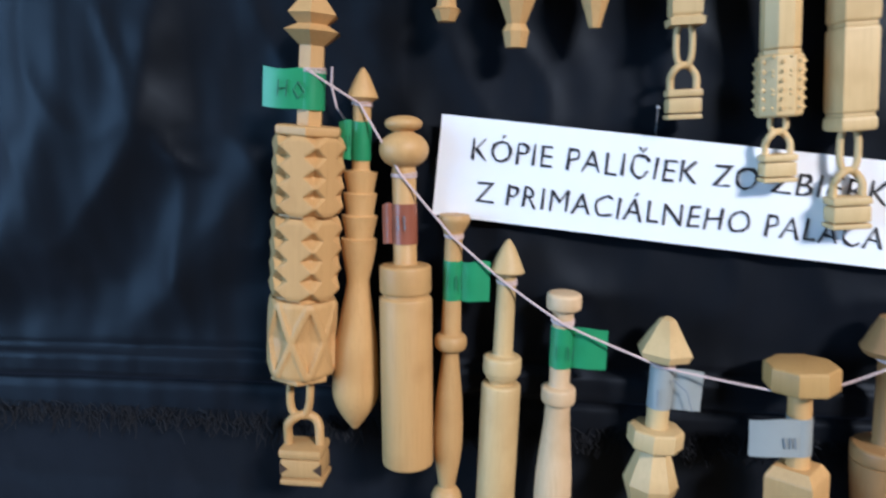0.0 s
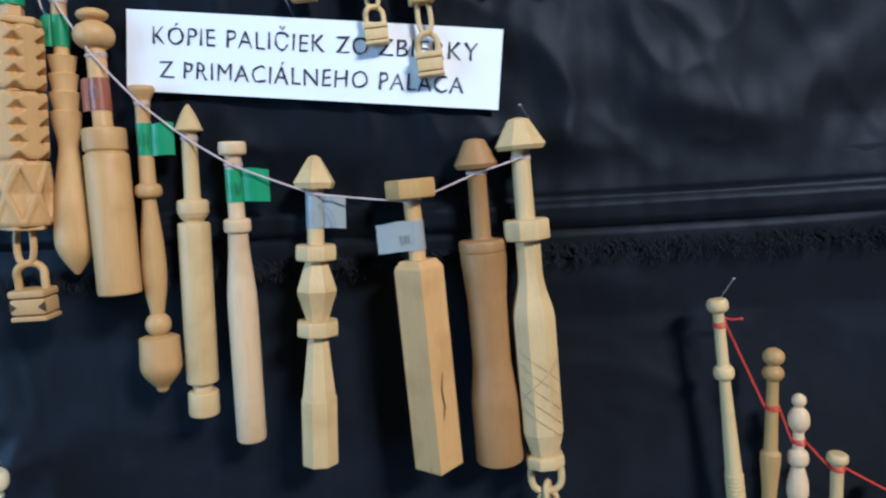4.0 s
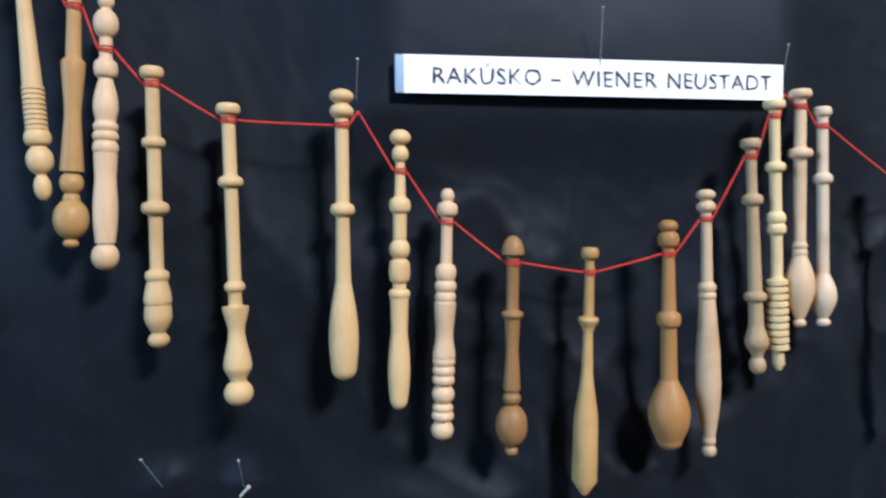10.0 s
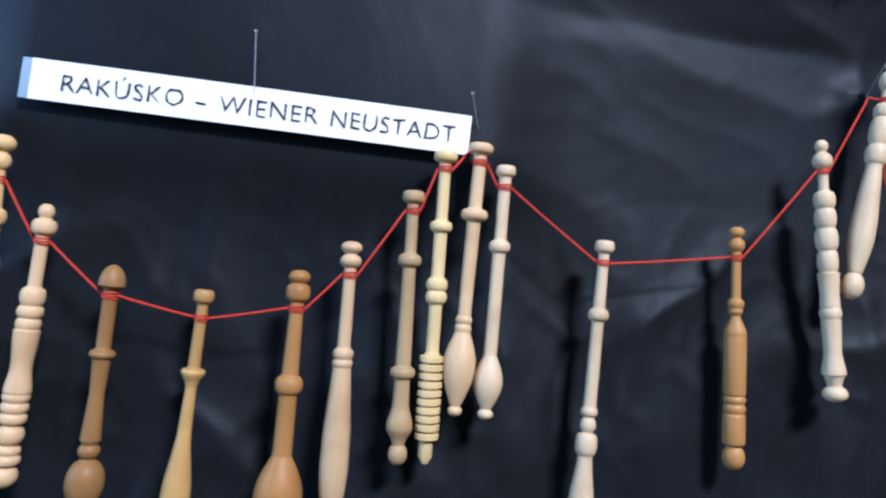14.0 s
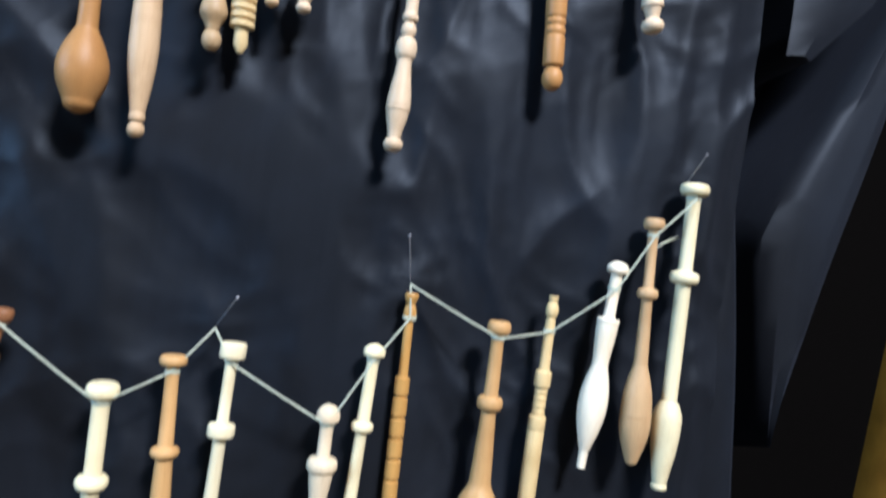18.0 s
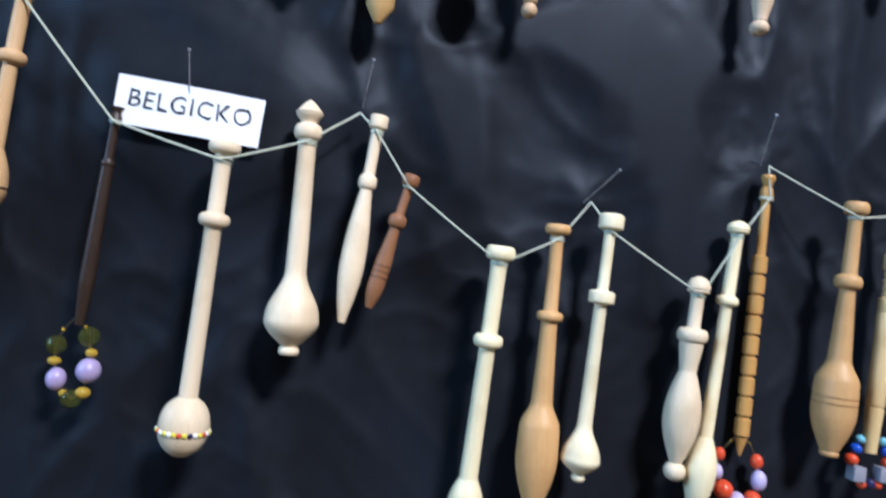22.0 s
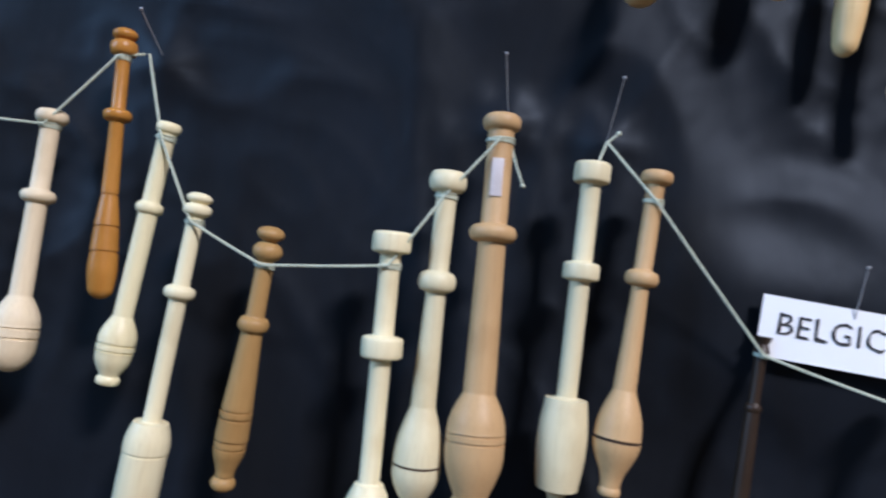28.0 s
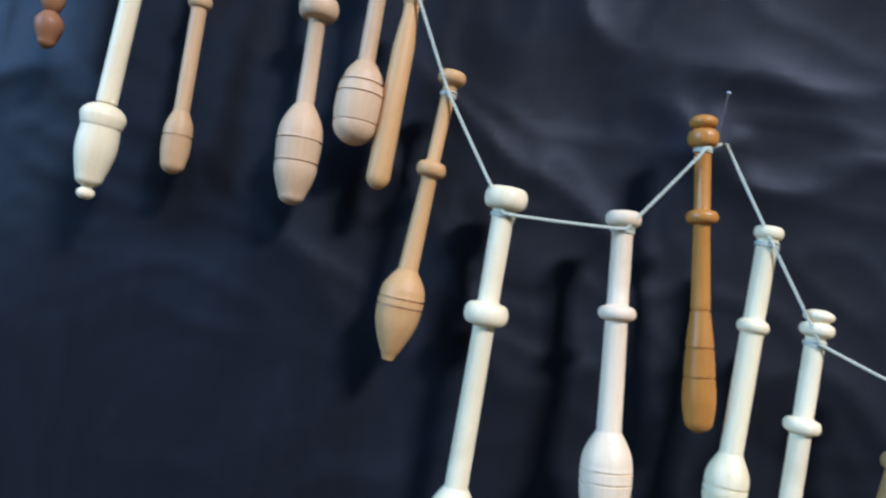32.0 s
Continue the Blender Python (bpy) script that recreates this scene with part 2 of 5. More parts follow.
# near-black and almost without gloss: stands in for shade in the gap behind the cloth
GAP_DARK = plain("shaded_gap_black", (0.003, 0.0026, 0.0024), 0.95, scale=40.0)
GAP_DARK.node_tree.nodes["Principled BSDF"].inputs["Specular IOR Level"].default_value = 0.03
LINT.node_tree.nodes["Principled BSDF"].inputs["Specular IOR Level"].default_value = 0.15
BEADS = {
    "red": plain("red_bead", (0.62, 0.07, 0.025), 0.16, vary=0.1, bump=0),
    "lilac": plain("lilac_bead", (0.52, 0.44, 0.66), 0.22, vary=0.3, scale=420.0, bump=0),
    "purple": plain("purple_bead", (0.43, 0.34, 0.54), 0.3, vary=0.25, scale=300.0, bump=0),
    "turquoise": plain("turquoise_bead", (0.16, 0.48, 0.60), 0.2, vary=0.1, bump=0),
    "blue": plain("blue_bead", (0.015, 0.08, 0.48), 0.15, vary=0.1, bump=0),
    "grey": plain("grey_bead", (0.28, 0.28, 0.31), 0.3, vary=0.15, bump=0),
    "black": plain("dark_blue_bead", (0.02, 0.02, 0.07), 0.12, vary=0.1, bump=0),
    "green": plain("green_glass_bead", (0.66, 0.70, 0.16), 0.03, vary=0.5, scale=500.0, bump=0, transmission=0.95),
    "gold": plain("amber_glass_bead", (0.72, 0.46, 0.05), 0.1, vary=0.3, bump=0, transmission=0.4),
    "yellow": plain("yellow_seed_bead", (0.70, 0.60, 0.05), 0.15, vary=0.1, bump=0),
    "white": plain("white_seed_bead", (0.80, 0.80, 0.78), 0.15, vary=0.05, bump=0),
}


# ---- building helpers ----
def mesh_of(name, verts, faces, material, smooth=True, angle=38):
    me = bpy.data.meshes.new(name)
    me.from_pydata(verts, [], faces)
    me.materials.append(material)
    if smooth:
        me.shade_smooth()
        me.set_sharp_from_angle(angle=radians(angle))
    me.update()
    return me


def part(name, me, parent, label=""):
    ob = new(name, me)
    ob.parent = parent
    return tagged(ob, label)


def thing(name, m, label, category, group="", kind=""):
    ob = new(name)
    ob.empty_display_size = 0.01
    ob.matrix_world = m
    return tagged(ob, label, category, group, kind)


def element(code):
    """One turned element as (depth, radius) steps in millimetres. T taper, R rounded cylinder, D disc with a rounded rim, B bead,
    C pointed dome, H round dome, S soft S-shaped change, E egg swelling, U cylinder with a rounded lower edge, Q round lower end, N row of ridges, V thin grooves."""
    kind, (size, values) = code[0], code[1:].split(":")
    n, v = float(size), [float(a) for a in values.split(",")]
    if kind == "T":
        return n, [(0, v[0]), (n, v[1])]
    if kind == "R":
        c = min(1.3, n * 0.3, v[0] * 0.22)
        edge = [(0, v[0] - c), (c * 0.13, v[0] - c * 0.5), (c * 0.5, v[0] - c * 0.13), (c, v[0])]
        return n, edge + [(n - a, r) for a, r in reversed(edge)]
    if kind == "U":  # a straight stretch with a rounded lower edge
        c = min(1.3, n * 0.3, v[0] * 0.22)
        return n, [(0, v[0]), (n - c, v[0]), (n - c * 0.5, v[0] - c * 0.13), (n - c * 0.13, v[0] - c * 0.5), (n, v[0] - c)]
    if kind == "Q":  # a round lower end
        steps = [math.pi / 2 * i / 9 for i in range(10)]
        return n, [(n * math.sin(a), v[0] * max(0.06, math.cos(a))) for a in steps]
    if kind == "D":
        steps = [math.pi * i / 10 for i in range(11)]
        return n, [(n * (1 - math.cos(a)) / 2, v[0] * (0.64 + 0.36 * math.sin(a) ** 0.8)) for a in steps]
    if kind == "B":
        steps = [math.pi * (0.07 + 0.86 * i / 14) for i in range(15)]
        top = math.cos(steps[0])
        return n, [(n * (1 - math.cos(a) / top) / 2, v[0] * max(0.36, math.sin(a) ** 0.85)) for a in steps]
    if kind == "H":
        steps = [math.pi / 2 * (0.08 + 0.92 * i / 9) for i in range(10)]
        return n, [(n * (1 - math.cos(a)) if i else 0, v[0] * math.sin(a)) for i, a in enumerate(steps)]
    if kind == "C":
        return n, [(n * s, v[0] * (0.04 + 0.96 * s**0.72)) for s in (0, 0.04, 0.1, 0.2, 0.35, 0.55, 0.75, 0.88)] + [(n * 0.95, v[0]), (n, v[0] * 0.94)]
    if kind == "S":
        return n, [(n * i / 10, v[0] + (v[1] - v[0]) * (1 - math.cos(math.pi * i / 10)) / 2) for i in range(11)]
    if kind == "E":
        out = []
        for i in range(19):
            s = i / 18
            if s <= v[3]:
                out.append((n * s, v[0] + (v[1] - v[0]) * math.sin(math.pi / 2 * s / v[3])))
            else:
                out.append((n * s, v[2] + (v[1] - v[2]) * math.cos(math.pi / 2 * (s - v[3]) / (1 - v[3]))))
        return n, out
    count, step, out = int(v[0]), n / int(v[0]), []
    if kind == "V":
        return n, [(step * (i + f), v[1] if high else v[2]) for i in range(count) for f, high in ((0.0, 0), (0.05, 0), (0.09, 1), (0.89, 1), (0.93, 0))]
    for i in range(count):
        out += [(step * (i + f), v[1] if high else v[2]) for f, high in ((0.02, 0), (0.16, 0), (0.3, 1), (0.88, 1), (0.98, 0))]
    return n, out


def lathe(name, steps, sides, material, start, turned=0.0, wave=0.0):
    """A turned solid round the local z axis, hanging down from the depth start; steps and start in millimetres."""
    verts, faces = [(0, 0, -(start + steps[0][0]) / 1000)], []
    flat = sides <= 10
    for d, r in steps:
        for k in range(sides):
            a = 2 * math.pi * (k + 0.5) / sides + turned
            verts.append((r / 1000 * math.cos(a), r / 1000 * math.sin(a), -(start + d) / 1000))
    last = len(steps) - 1
    for i in range(last):
        for k in range(sides):
            a, b = 1 + i * sides + k, 1 + i * sides + (k + 1) % sides
            faces.append((a, a + sides, b + sides, b))
    verts.append((0, 0, -(start + steps[-1][0]) / 1000))
    for k in range(sides):
        faces.append((0, 1 + k, 1 + (k + 1) % sides))
        faces.append((len(verts) - 1, 1 + last * sides + (k + 1) % sides, 1 + last * sides + k))
    return mesh_of(name, verts, faces, material, True, 25 if flat else 38)


def tube(points, radius, sides=8, closed=False, ends=True):
    """Vertices and faces of a round bar along points."""
    pts = [Vector(p) for p in points]
    n = len(pts)
    verts, faces = [], []
    ref = Vector((0, 1, 0))
    for i, p in enumerate(pts):
        a = pts[(i - 1) % n] if closed or i else pts[0]
        b = pts[(i + 1) % n] if closed or i < n - 1 else pts[-1]
        way = (b - a).normalized()
        side = way.cross(ref)
        side = side.normalized() if side.length > 1e-4 else way.orthogonal().normalized()
        up = side.cross(way)
        r = radius(i / max(1, n - 1)) if callable(radius) else radius
        for k in range(sides):
            t = 2 * math.pi * k / sides
            verts.append(tuple(p + r * (math.cos(t) * side + math.sin(t) * up)))
    for i in range(n if closed else n - 1):
        for k in range(sides):
            a, b = i * sides + k, i * sides + (k + 1) % sides
            c, d = ((i + 1) % n) * sides + k, ((i + 1) % n) * sides + (k + 1) % sides
            faces.append((a, b, d, c))
    if not closed and ends:
        faces.append(tuple(range(sides))[::-1])
        faces.append(tuple(range((n - 1) * sides, n * sides)))
    return verts, faces


def joined(pieces):
    verts, faces = [], []
    for v, f in pieces:
        k = len(verts)
        verts += v
        faces += [tuple(i + k for i in q) for q in f]
    return verts, faces


def block(w, d, h, centre=(0, 0, 0), bevel=0.0):
    """Vertices and faces of a block with bevelled edges."""
    bm = bmesh.new()
    bmesh.ops.create_cube(bm, size=1.0, matrix=Matrix.Translation(centre) @ Matrix.Diagonal((w, d, h, 1)))
    if bevel:
        bmesh.ops.bevel(bm, geom=list(bm.edges), offset=bevel, segments=2, affect="EDGES", profile=0.6)
    bm.verts.ensure_lookup_table()
    bm.verts.index_update()
    out = [tuple(v.co) for v in bm.verts], [tuple(v.index for v in f.verts) for f in bm.faces]
    bm.free()
    return out


def ball(r, centre, squash=1.0, rings=8, sides=12):
    verts, faces = [], []
    for i in range(rings + 1):
        a = math.pi * i / rings
        for k in range(sides):
            b = 2 * math.pi * k / sides
            verts.append((centre[0] + r * math.sin(a) * math.cos(b), centre[1] + r * math.sin(a) * math.sin(b), centre[2] + r * squash * math.cos(a)))
    for i in range(rings):
        for k in range(sides):
            p, q = i * sides + k, i * sides + (k + 1) % sides
            faces.append((p, p + sides, q + sides, q))
    return verts, faces


CLOTH_Y = 0.0115


# ---- the cloth wall and the room ----
# Folds that stand proud of the cloth: three places x, z along the crest, half width, height, how sharp the crest is
FOLDS = [
    ((0.088, 1.335), (0.112, 1.292), (0.142, 1.238), 0.011, 0.0062, 1.3), ((0.140, 1.322), (0.205, 1.322), (0.229, 1.225), 0.015, 0.0085, 1.4),
    ((-0.030, 1.308), (0.015, 1.304), (0.056, 1.276), 0.011, 0.0060, 1.2), ((0.066, 1.318), (0.098, 1.316), (0.140, 1.327), 0.005, 0.0022, 1.0),
    ((0.060, 1.345), (0.066, 1.310), (0.086, 1.270), 0.008, 0.0042, 1.1), ((0.104, 1.305), (0.128, 1.286), (0.118, 1.245), 0.009, 0.0050, 1.3),
    ((0.150, 1.400), (0.176, 1.360), (0.188, 1.300), 0.014, 0.0050, 1.6), ((0.205, 1.470), (0.213, 1.400), (0.236, 1.330), 0.012, 0.0055, 1.3),
    ((0.290, 1.440), (0.300, 1.380), (0.296, 1.300), 0.024, 0.0040, 1.8), ((0.352, 1.430), (0.368, 1.370), (0.352, 1.290), 0.010, 0.0060, 1.3),
    ((0.384, 1.460), (0.382, 1.380), (0.372, 1.300), 0.009, 0.0052, 1.3), ((0.408, 1.500), (0.406, 1.350), (0.420, 1.150), 0.010, 0.0050, 1.4),
    ((0.345, 1.300), (0.352, 1.240), (0.340, 1.150), 0.014, 0.0040, 1.5), ((0.240, 1.250), (0.262, 1.200), (0.270, 1.120), 0.018, 0.0048, 1.6),
    ((0.130, 1.220), (0.150, 1.180), (0.140, 1.110), 0.016, 0.0045, 1.6), ((0.010, 1.240), (0.030, 1.190), (0.020, 1.110), 0.018, 0.0045, 1.6),
    ((-0.172, 1.385), (-0.158, 1.350), (-0.132, 1.310), 0.013, 0.0036, 1.3), ((-0.212, 1.329), (-0.190, 1.334), (-0.166, 1.331), 0.0045, 0.0018, 1.0),
    ((-0.252, 1.350), (-0.236, 1.357), (-0.205, 1.352), 0.006, 0.0022, 1.0), ((-0.090, 1.360), (-0.060, 1.345), (-0.050, 1.300), 0.013, 0.0045, 1.4),
    ((-0.300, 1.390), (-0.325, 1.330), (-0.320, 1.250), 0.020, 0.0040, 1.8), ((-0.430, 1.350), (-0.400, 1.300), (-0.410, 1.220), 0.024, 0.0042, 1.8),
    ((-0.520, 1.420), (-0.470, 1.360), (-0.480, 1.280), 0.026, 0.0045, 1.8), ((0.310, 1.605), (0.345, 1.595), (0.374, 1.580), 0.006, 0.0036, 1.1),
    ((0.205, 1.565), (0.240, 1.572), (0.300, 1.560), 0.014, 0.0030, 1.5), ((0.075, 1.560), (0.084, 1.545), (0.088, 1.532), 0.005, 0.0026, 1.0),
    ((0.050, 1.540), (0.058, 1.548), (0.074, 1.545), 0.005, 0.0022, 1.0), ((0.105, 1.550), (0.100, 1.540), (0.092, 1.534), 0.004, 0.0018, 1.0),
    ((0.110, 1.497), (0.118, 1.485), (0.116, 1.468), 0.009, 0.0030, 1.2), ((0.000, 1.490), (0.012, 1.470), (0.010, 1.430), 0.012, 0.0024, 1.4),
    ((-0.030, 1.430), (-0.010, 1.400), (-0.020, 1.350), 0.012, 0.0032, 1.3), ((0.050, 1.420), (0.062, 1.390), (0.100, 1.360), 0.010, 0.0036, 1.3),
    ((-0.100, 1.400), (-0.110, 1.380), (-0.150, 1.360), 0.012, 0.0028, 1.4), ((-0.520, 1.600), (-0.512, 1.560), (-0.516, 1.530), 0.005, 0.0014, 1.0),
    ((-0.250, 1.500), (-0.270, 1.440), (-0.260, 1.400), 0.020, 0.0030, 1.8), ((-0.210, 1.530), (-0.215, 1.500), (-0.212, 1.480), 0.010, 0.0018, 1.5),
    ((0.262, 1.430), (0.285, 1.448), (0.310, 1.470), 0.007, 0.0030, 1.1), ((0.318, 1.300), (0.330, 1.320), (0.352, 1.345), 0.008, 0.0032, 1.2),
]
HIGH_FOLDS = [
    ((-0.660, 1.660), (-0.600, 1.715), (-0.575, 1.800), 0.022, 0.0080, 1.8), ((-0.560, 1.652), (-0.535, 1.690), (-0.480, 1.745), 0.014, 0.0042, 1.6),
    ((-0.590, 1.690), (-0.555, 1.735), (-0.545, 1.800), 0.012, 0.0050, 1.4), ((-0.545, 1.735), (-0.540, 1.725), (-0.528, 1.720), 0.005, 0.0026, 1.0),
    ((-0.700, 1.700), (-0.670, 1.750), (-0.655, 1.810), 0.016, 0.0070, 1.6), ((-0.520, 1.690), (-0.490, 1.680), (-0.470, 1.655), 0.012, 0.0026, 1.4),
    ((-0.430, 1.660), (-0.400, 1.675), (-0.330, 1.668), 0.012, 0.0026, 1.4), ((-0.300, 1.668), (-0.270, 1.672), (-0.210, 1.664), 0.010, 0.0026, 1.3),
    ((-0.200, 1.700), (-0.170, 1.680), (-0.120, 1.675), 0.014, 0.0026, 1.6), ((-0.250, 1.720), (-0.235, 1.690), (-0.240, 1.655), 0.010, 0.0030, 1.3),
    ((-0.060, 1.720), (-0.040, 1.690), (-0.036, 1.650), 0.010, 0.0026, 1.3), ((0.120, 1.720), (0.140, 1.690), (0.130, 1.650), 0.012, 0.0030, 1.3),
    ((-0.500, 1.800), (-0.450, 1.790), (-0.380, 1.800), 0.014, 0.0034, 1.5),
]
PUCKERS = [(-0.21, 1.60), (-0.02, 1.50), (0.089, 1.53), (0.19, 1.51), (0.372, 1.56), (-0.30, 1.68), (0.184, 1.256), (0.266, 1.286), (0.3935, 1.352), (-0.118, 1.325), (-0.082, 1.323), (0.077, 1.279), (0.001, 1.278), (-0.254, 1.33), (-0.525, 1.52)]


def smooth_noise(x, z, seed):
    """Smooth noise between -1 and 1 over arrays of places, one cell to a unit."""
    xi, zi = np.floor(x).astype(np.int64), np.floor(z).astype(np.int64)
    u, v = x - xi, z - zi
    fu, fv = u * u * u * (u * (u * 6 - 15) + 10), v * v * v * (v * (v * 6 - 15) + 10)

    def slope(i, j, du, dv):
        h = (i * 374761393 + j * 668265263 + seed * 2147483647) & 0xFFFFFFFF
        h = ((h ^ (h >> 13)) * 1274126177) & 0xFFFFFFFF
        a = ((h ^ (h >> 16)) & 1023) / 1023.0 * 2 * math.pi
        return np.cos(a) * du + np.sin(a) * dv

    low = slope(xi, zi, u, v) * (1 - fu) + slope(xi + 1, zi, u - 1, v) * fu
    high = slope(xi, zi + 1, u, v - 1) * (1 - fu) + slope(xi + 1, zi + 1, u - 1, v - 1) * fu
    return (low * (1 - fv) + high * fv) * 1.5


def folded(x, z, folds):
    """Height of the folds over the cloth, in metres."""
    out = np.zeros_like(x)
    for (ax, az), (bx, bz), (cx, cz), width, high, sharp in folds:
        near = (abs(x - (ax + cx) / 2) < abs(ax - cx) / 2 + 0.09) & (abs(z - (az + cz) / 2) < abs(az - cz) / 2 + 0.09)
        px, pz = x[near], z[near]
        px = px + 0.0035 * smooth_noise(px * 30, pz * 30, 7)
        pz = pz + 0.0035 * smooth_noise(px * 30, pz * 30, 8)
        best, along, last = np.full(px.shape, 9.0), np.zeros(px.shape), None
        for k in range(9):
            s = k / 8
            spot = (ax * (1 - s) ** 2 + 2 * s * (1 - s) * (2 * bx - (ax + cx) / 2) + cx * s * s, az * (1 - s) ** 2 + 2 * s * (1 - s) * (2 * bz - (az + cz) / 2) + cz * s * s)
            if last:
                wx, wz = spot[0] - last[0], spot[1] - last[1]
                t = np.clip(((px - last[0]) * wx + (pz - last[1]) * wz) / (wx * wx + wz * wz), 0, 1)
                far = np.hypot(px - last[0] - t * wx, pz - last[1] - t * wz)
                along = np.where(far < best, s - (1 - t) / 8, along)
                best = np.minimum(best, far)
            last = spot
        width = width * 1.25
        out[near] += high * np.exp(-((best / width) ** sharp)) * np.sin(math.pi * np.clip(0.12 + 0.76 * along, 0, 1)) ** 0.7
    return out


def cloth_depth(x, z):
    """How far the cloth falls back behind its front plane, in metres, over arrays of places."""
    low = np.clip((1.50 - z) / 0.08, 0, 1)
    loose = 0.30 + 0.30 * low + 0.40 * np.clip((x + 0.10) / 0.16, 0, 1) * low
    loose *= 1 - 0.65 * np.exp(-(((x + 0.15) / 0.10) ** 2) - ((z - 1.370) / 0.05) ** 2)  # hangs smoother above the middle row
    bx, bz = x + 0.05 * smooth_noise(x * 7, z * 7, 1), z + 0.05 * smooth_noise(x * 7, z * 7, 2)
    broad = smooth_noise(bx * 6.5, bz * 4.0, 3)
    crest = 1 - np.abs(smooth_noise(bx * 13, bz * 9, 4))
    small = 1 - np.abs(smooth_noise((bx * 0.8 + bz * 0.6) * 34, (bz * 0.8 - bx * 0.6) * 20, 5))
    tiny = 1 - np.abs(smooth_noise((bx - bz * 0.5) * 85, bz * 60, 6))
    d = 0.0100 + 0.0045 * loose * broad - loose * (0.0045 * crest**4 + 0.0013 * small**5 + 0.00035 * tiny**4)
    rise = np.where(z < 1.43, np.clip((z - 1.325) / 0.105, 0, 1), np.clip((1.57 - z) / 0.14, 0, 1))
    d -= 0.0100 * rise * rise * (3 - 2 * rise) * np.exp(-(((x + 0.13) / 0.15) ** 2))  # bellies out above the middle row
    d -= 1.4 * folded(x, z, FOLDS) * (0.45 + 0.55 * loose)
    for px, pz in PUCKERS:
        u, v = x - px, z - pz
        far = np.hypot(u, v)
        d += 0.0008 * np.sin(6 * np.arctan2(v, u) + px * 90) * np.exp(-far / 0.016) * np.minimum(1.0, far / 0.004)
        d *= 1 - 0.6 * np.exp(-((far / 0.010) ** 2))  # a pin holds the cloth forward
    return 0.0006 * np.log1p(np.exp(np.clip(d / 0.0006, -30, 30)))


def spaced(low, high, first, last, fine, coarse):
    """Places from low to high: a fine step between first and last, a coarse one outside."""
    return np.concatenate([np.arange(low, first, coarse), np.arange(first, last, fine), np.arange(last, high, coarse), [high]])


def sheet(name, xs, zs, front, material, ragged=0.0):
    x, z = np.meshgrid(xs, zs)
    y = front(x, z)
    torn = ragged * smooth_noise(x * 60, x * 0 + 7.3, 11) + ragged * 0.6 * smooth_noise(x * 210, x * 0 + 2.2, 12)
    z = z + torn * np.clip(1 - np.arange(len(zs)) / 3, 0, 1)[:, None]
    n, rows = len(xs), len(zs)
    a = (np.arange(rows - 1)[:, None] * n + np.arange(n - 1)[None, :]).ravel()
    faces = np.stack([a, a + 1, a + n + 1, a + n], 1).tolist()
    return new(name, mesh_of(name, np.stack([x, y, z], -1).reshape(-1, 3).tolist(), faces, material, True, 180))


def strip_pull(x, z, cx, cz, half, high, above=0.030):
    """One where a paper strip is pinned flat to the cloth, falling to nothing round it."""
    reach = np.where(z > cz, above, 0.030)
    return np.exp(-((np.maximum(0.0, np.abs(x - cx) - half) / 0.035) ** 2) - (np.maximum(0.0, np.abs(z - cz) - high) / reach) ** 2)


def lower_front(x, z):
    near = np.clip((1.612 - z) / 0.03, 0, 1)
    y = CLOTH_Y + 0.0012 + cloth_depth(x, z) * (0.12 + 0.88 * near) * (1 - 0.93 * strip_pull(x, z, 0.0886, 1.5145, 0.094, 0.009, 0.13)) * (1 - 0.93 * strip_pull(x, z, 0.0064, 1.2657, 0.030, 0.010))
    y -= 0.0052 * strip_pull(x, z, 0.0886, 1.5145, 0.094, 0.009, 0.13) + 0.0062 * strip_pull(x, z, 0.0064, 1.2657, 0.030, 0.010)
    return y + 0.003 * (1 - near) * np.clip((-0.25 - x) / 0.1, 0, 1)


def upper_front(x, z):
    high = np.clip((z - 1.645) / 0.03, 0, 1)
    waves = 0.0025 * smooth_noise(x * 9, z * 6, 21) - 0.0016 * (1 - np.abs(smooth_noise(x * 24 + z * 9, z * 15, 22))) ** 4
    y = CLOTH_Y + 0.0005 + 0.0055 * high + (waves - 1.6 * folded(x, z, HIGH_FOLDS)) * high
    y -= 0.0045 * high * strip_pull(x, z, -0.3515, 1.7131, 0.085, 0.020)
    y += 0.0009 * smooth_noise(x * 26, z * 40, 23) + 0.0006 * smooth_noise(x * 95, z * 40, 24)
    # a stitched fold runs along the lower hem, as a flat band between two seams
    line = 1.6375 + 0.0025 * np.sin(x * 9)
    band = np.clip((0.0062 - np.abs(z - line)) / 0.0016, 0, 1)
    seam = np.exp(-(((z - line + 0.0078) / 0.0012) ** 2)) + 0.7 * np.exp(-(((z - line - 0.0076) / 0.0012) ** 2))
    pucker = 0.0005 * smooth_noise(x * 160, z * 20, 25)
    return y - (0.0030 + pucker) * band + 0.0016 * seam


FINE_X = spaced(-1.45, 0.425, -0.66, 0.425, 0.0026, 0.02)
cloth_low = tagged(sheet("wall_cloth_lower", FINE_X, spaced(0.75, 1.66, 1.06, 1.62, 0.0026, 0.02), lower_front, CLOTH), "black lining cloth hung in loose creases as a display wall", "cloth", kind="structure")
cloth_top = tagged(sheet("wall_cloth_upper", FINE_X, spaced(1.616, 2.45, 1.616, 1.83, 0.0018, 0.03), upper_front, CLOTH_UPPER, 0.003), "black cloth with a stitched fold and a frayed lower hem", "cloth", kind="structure")

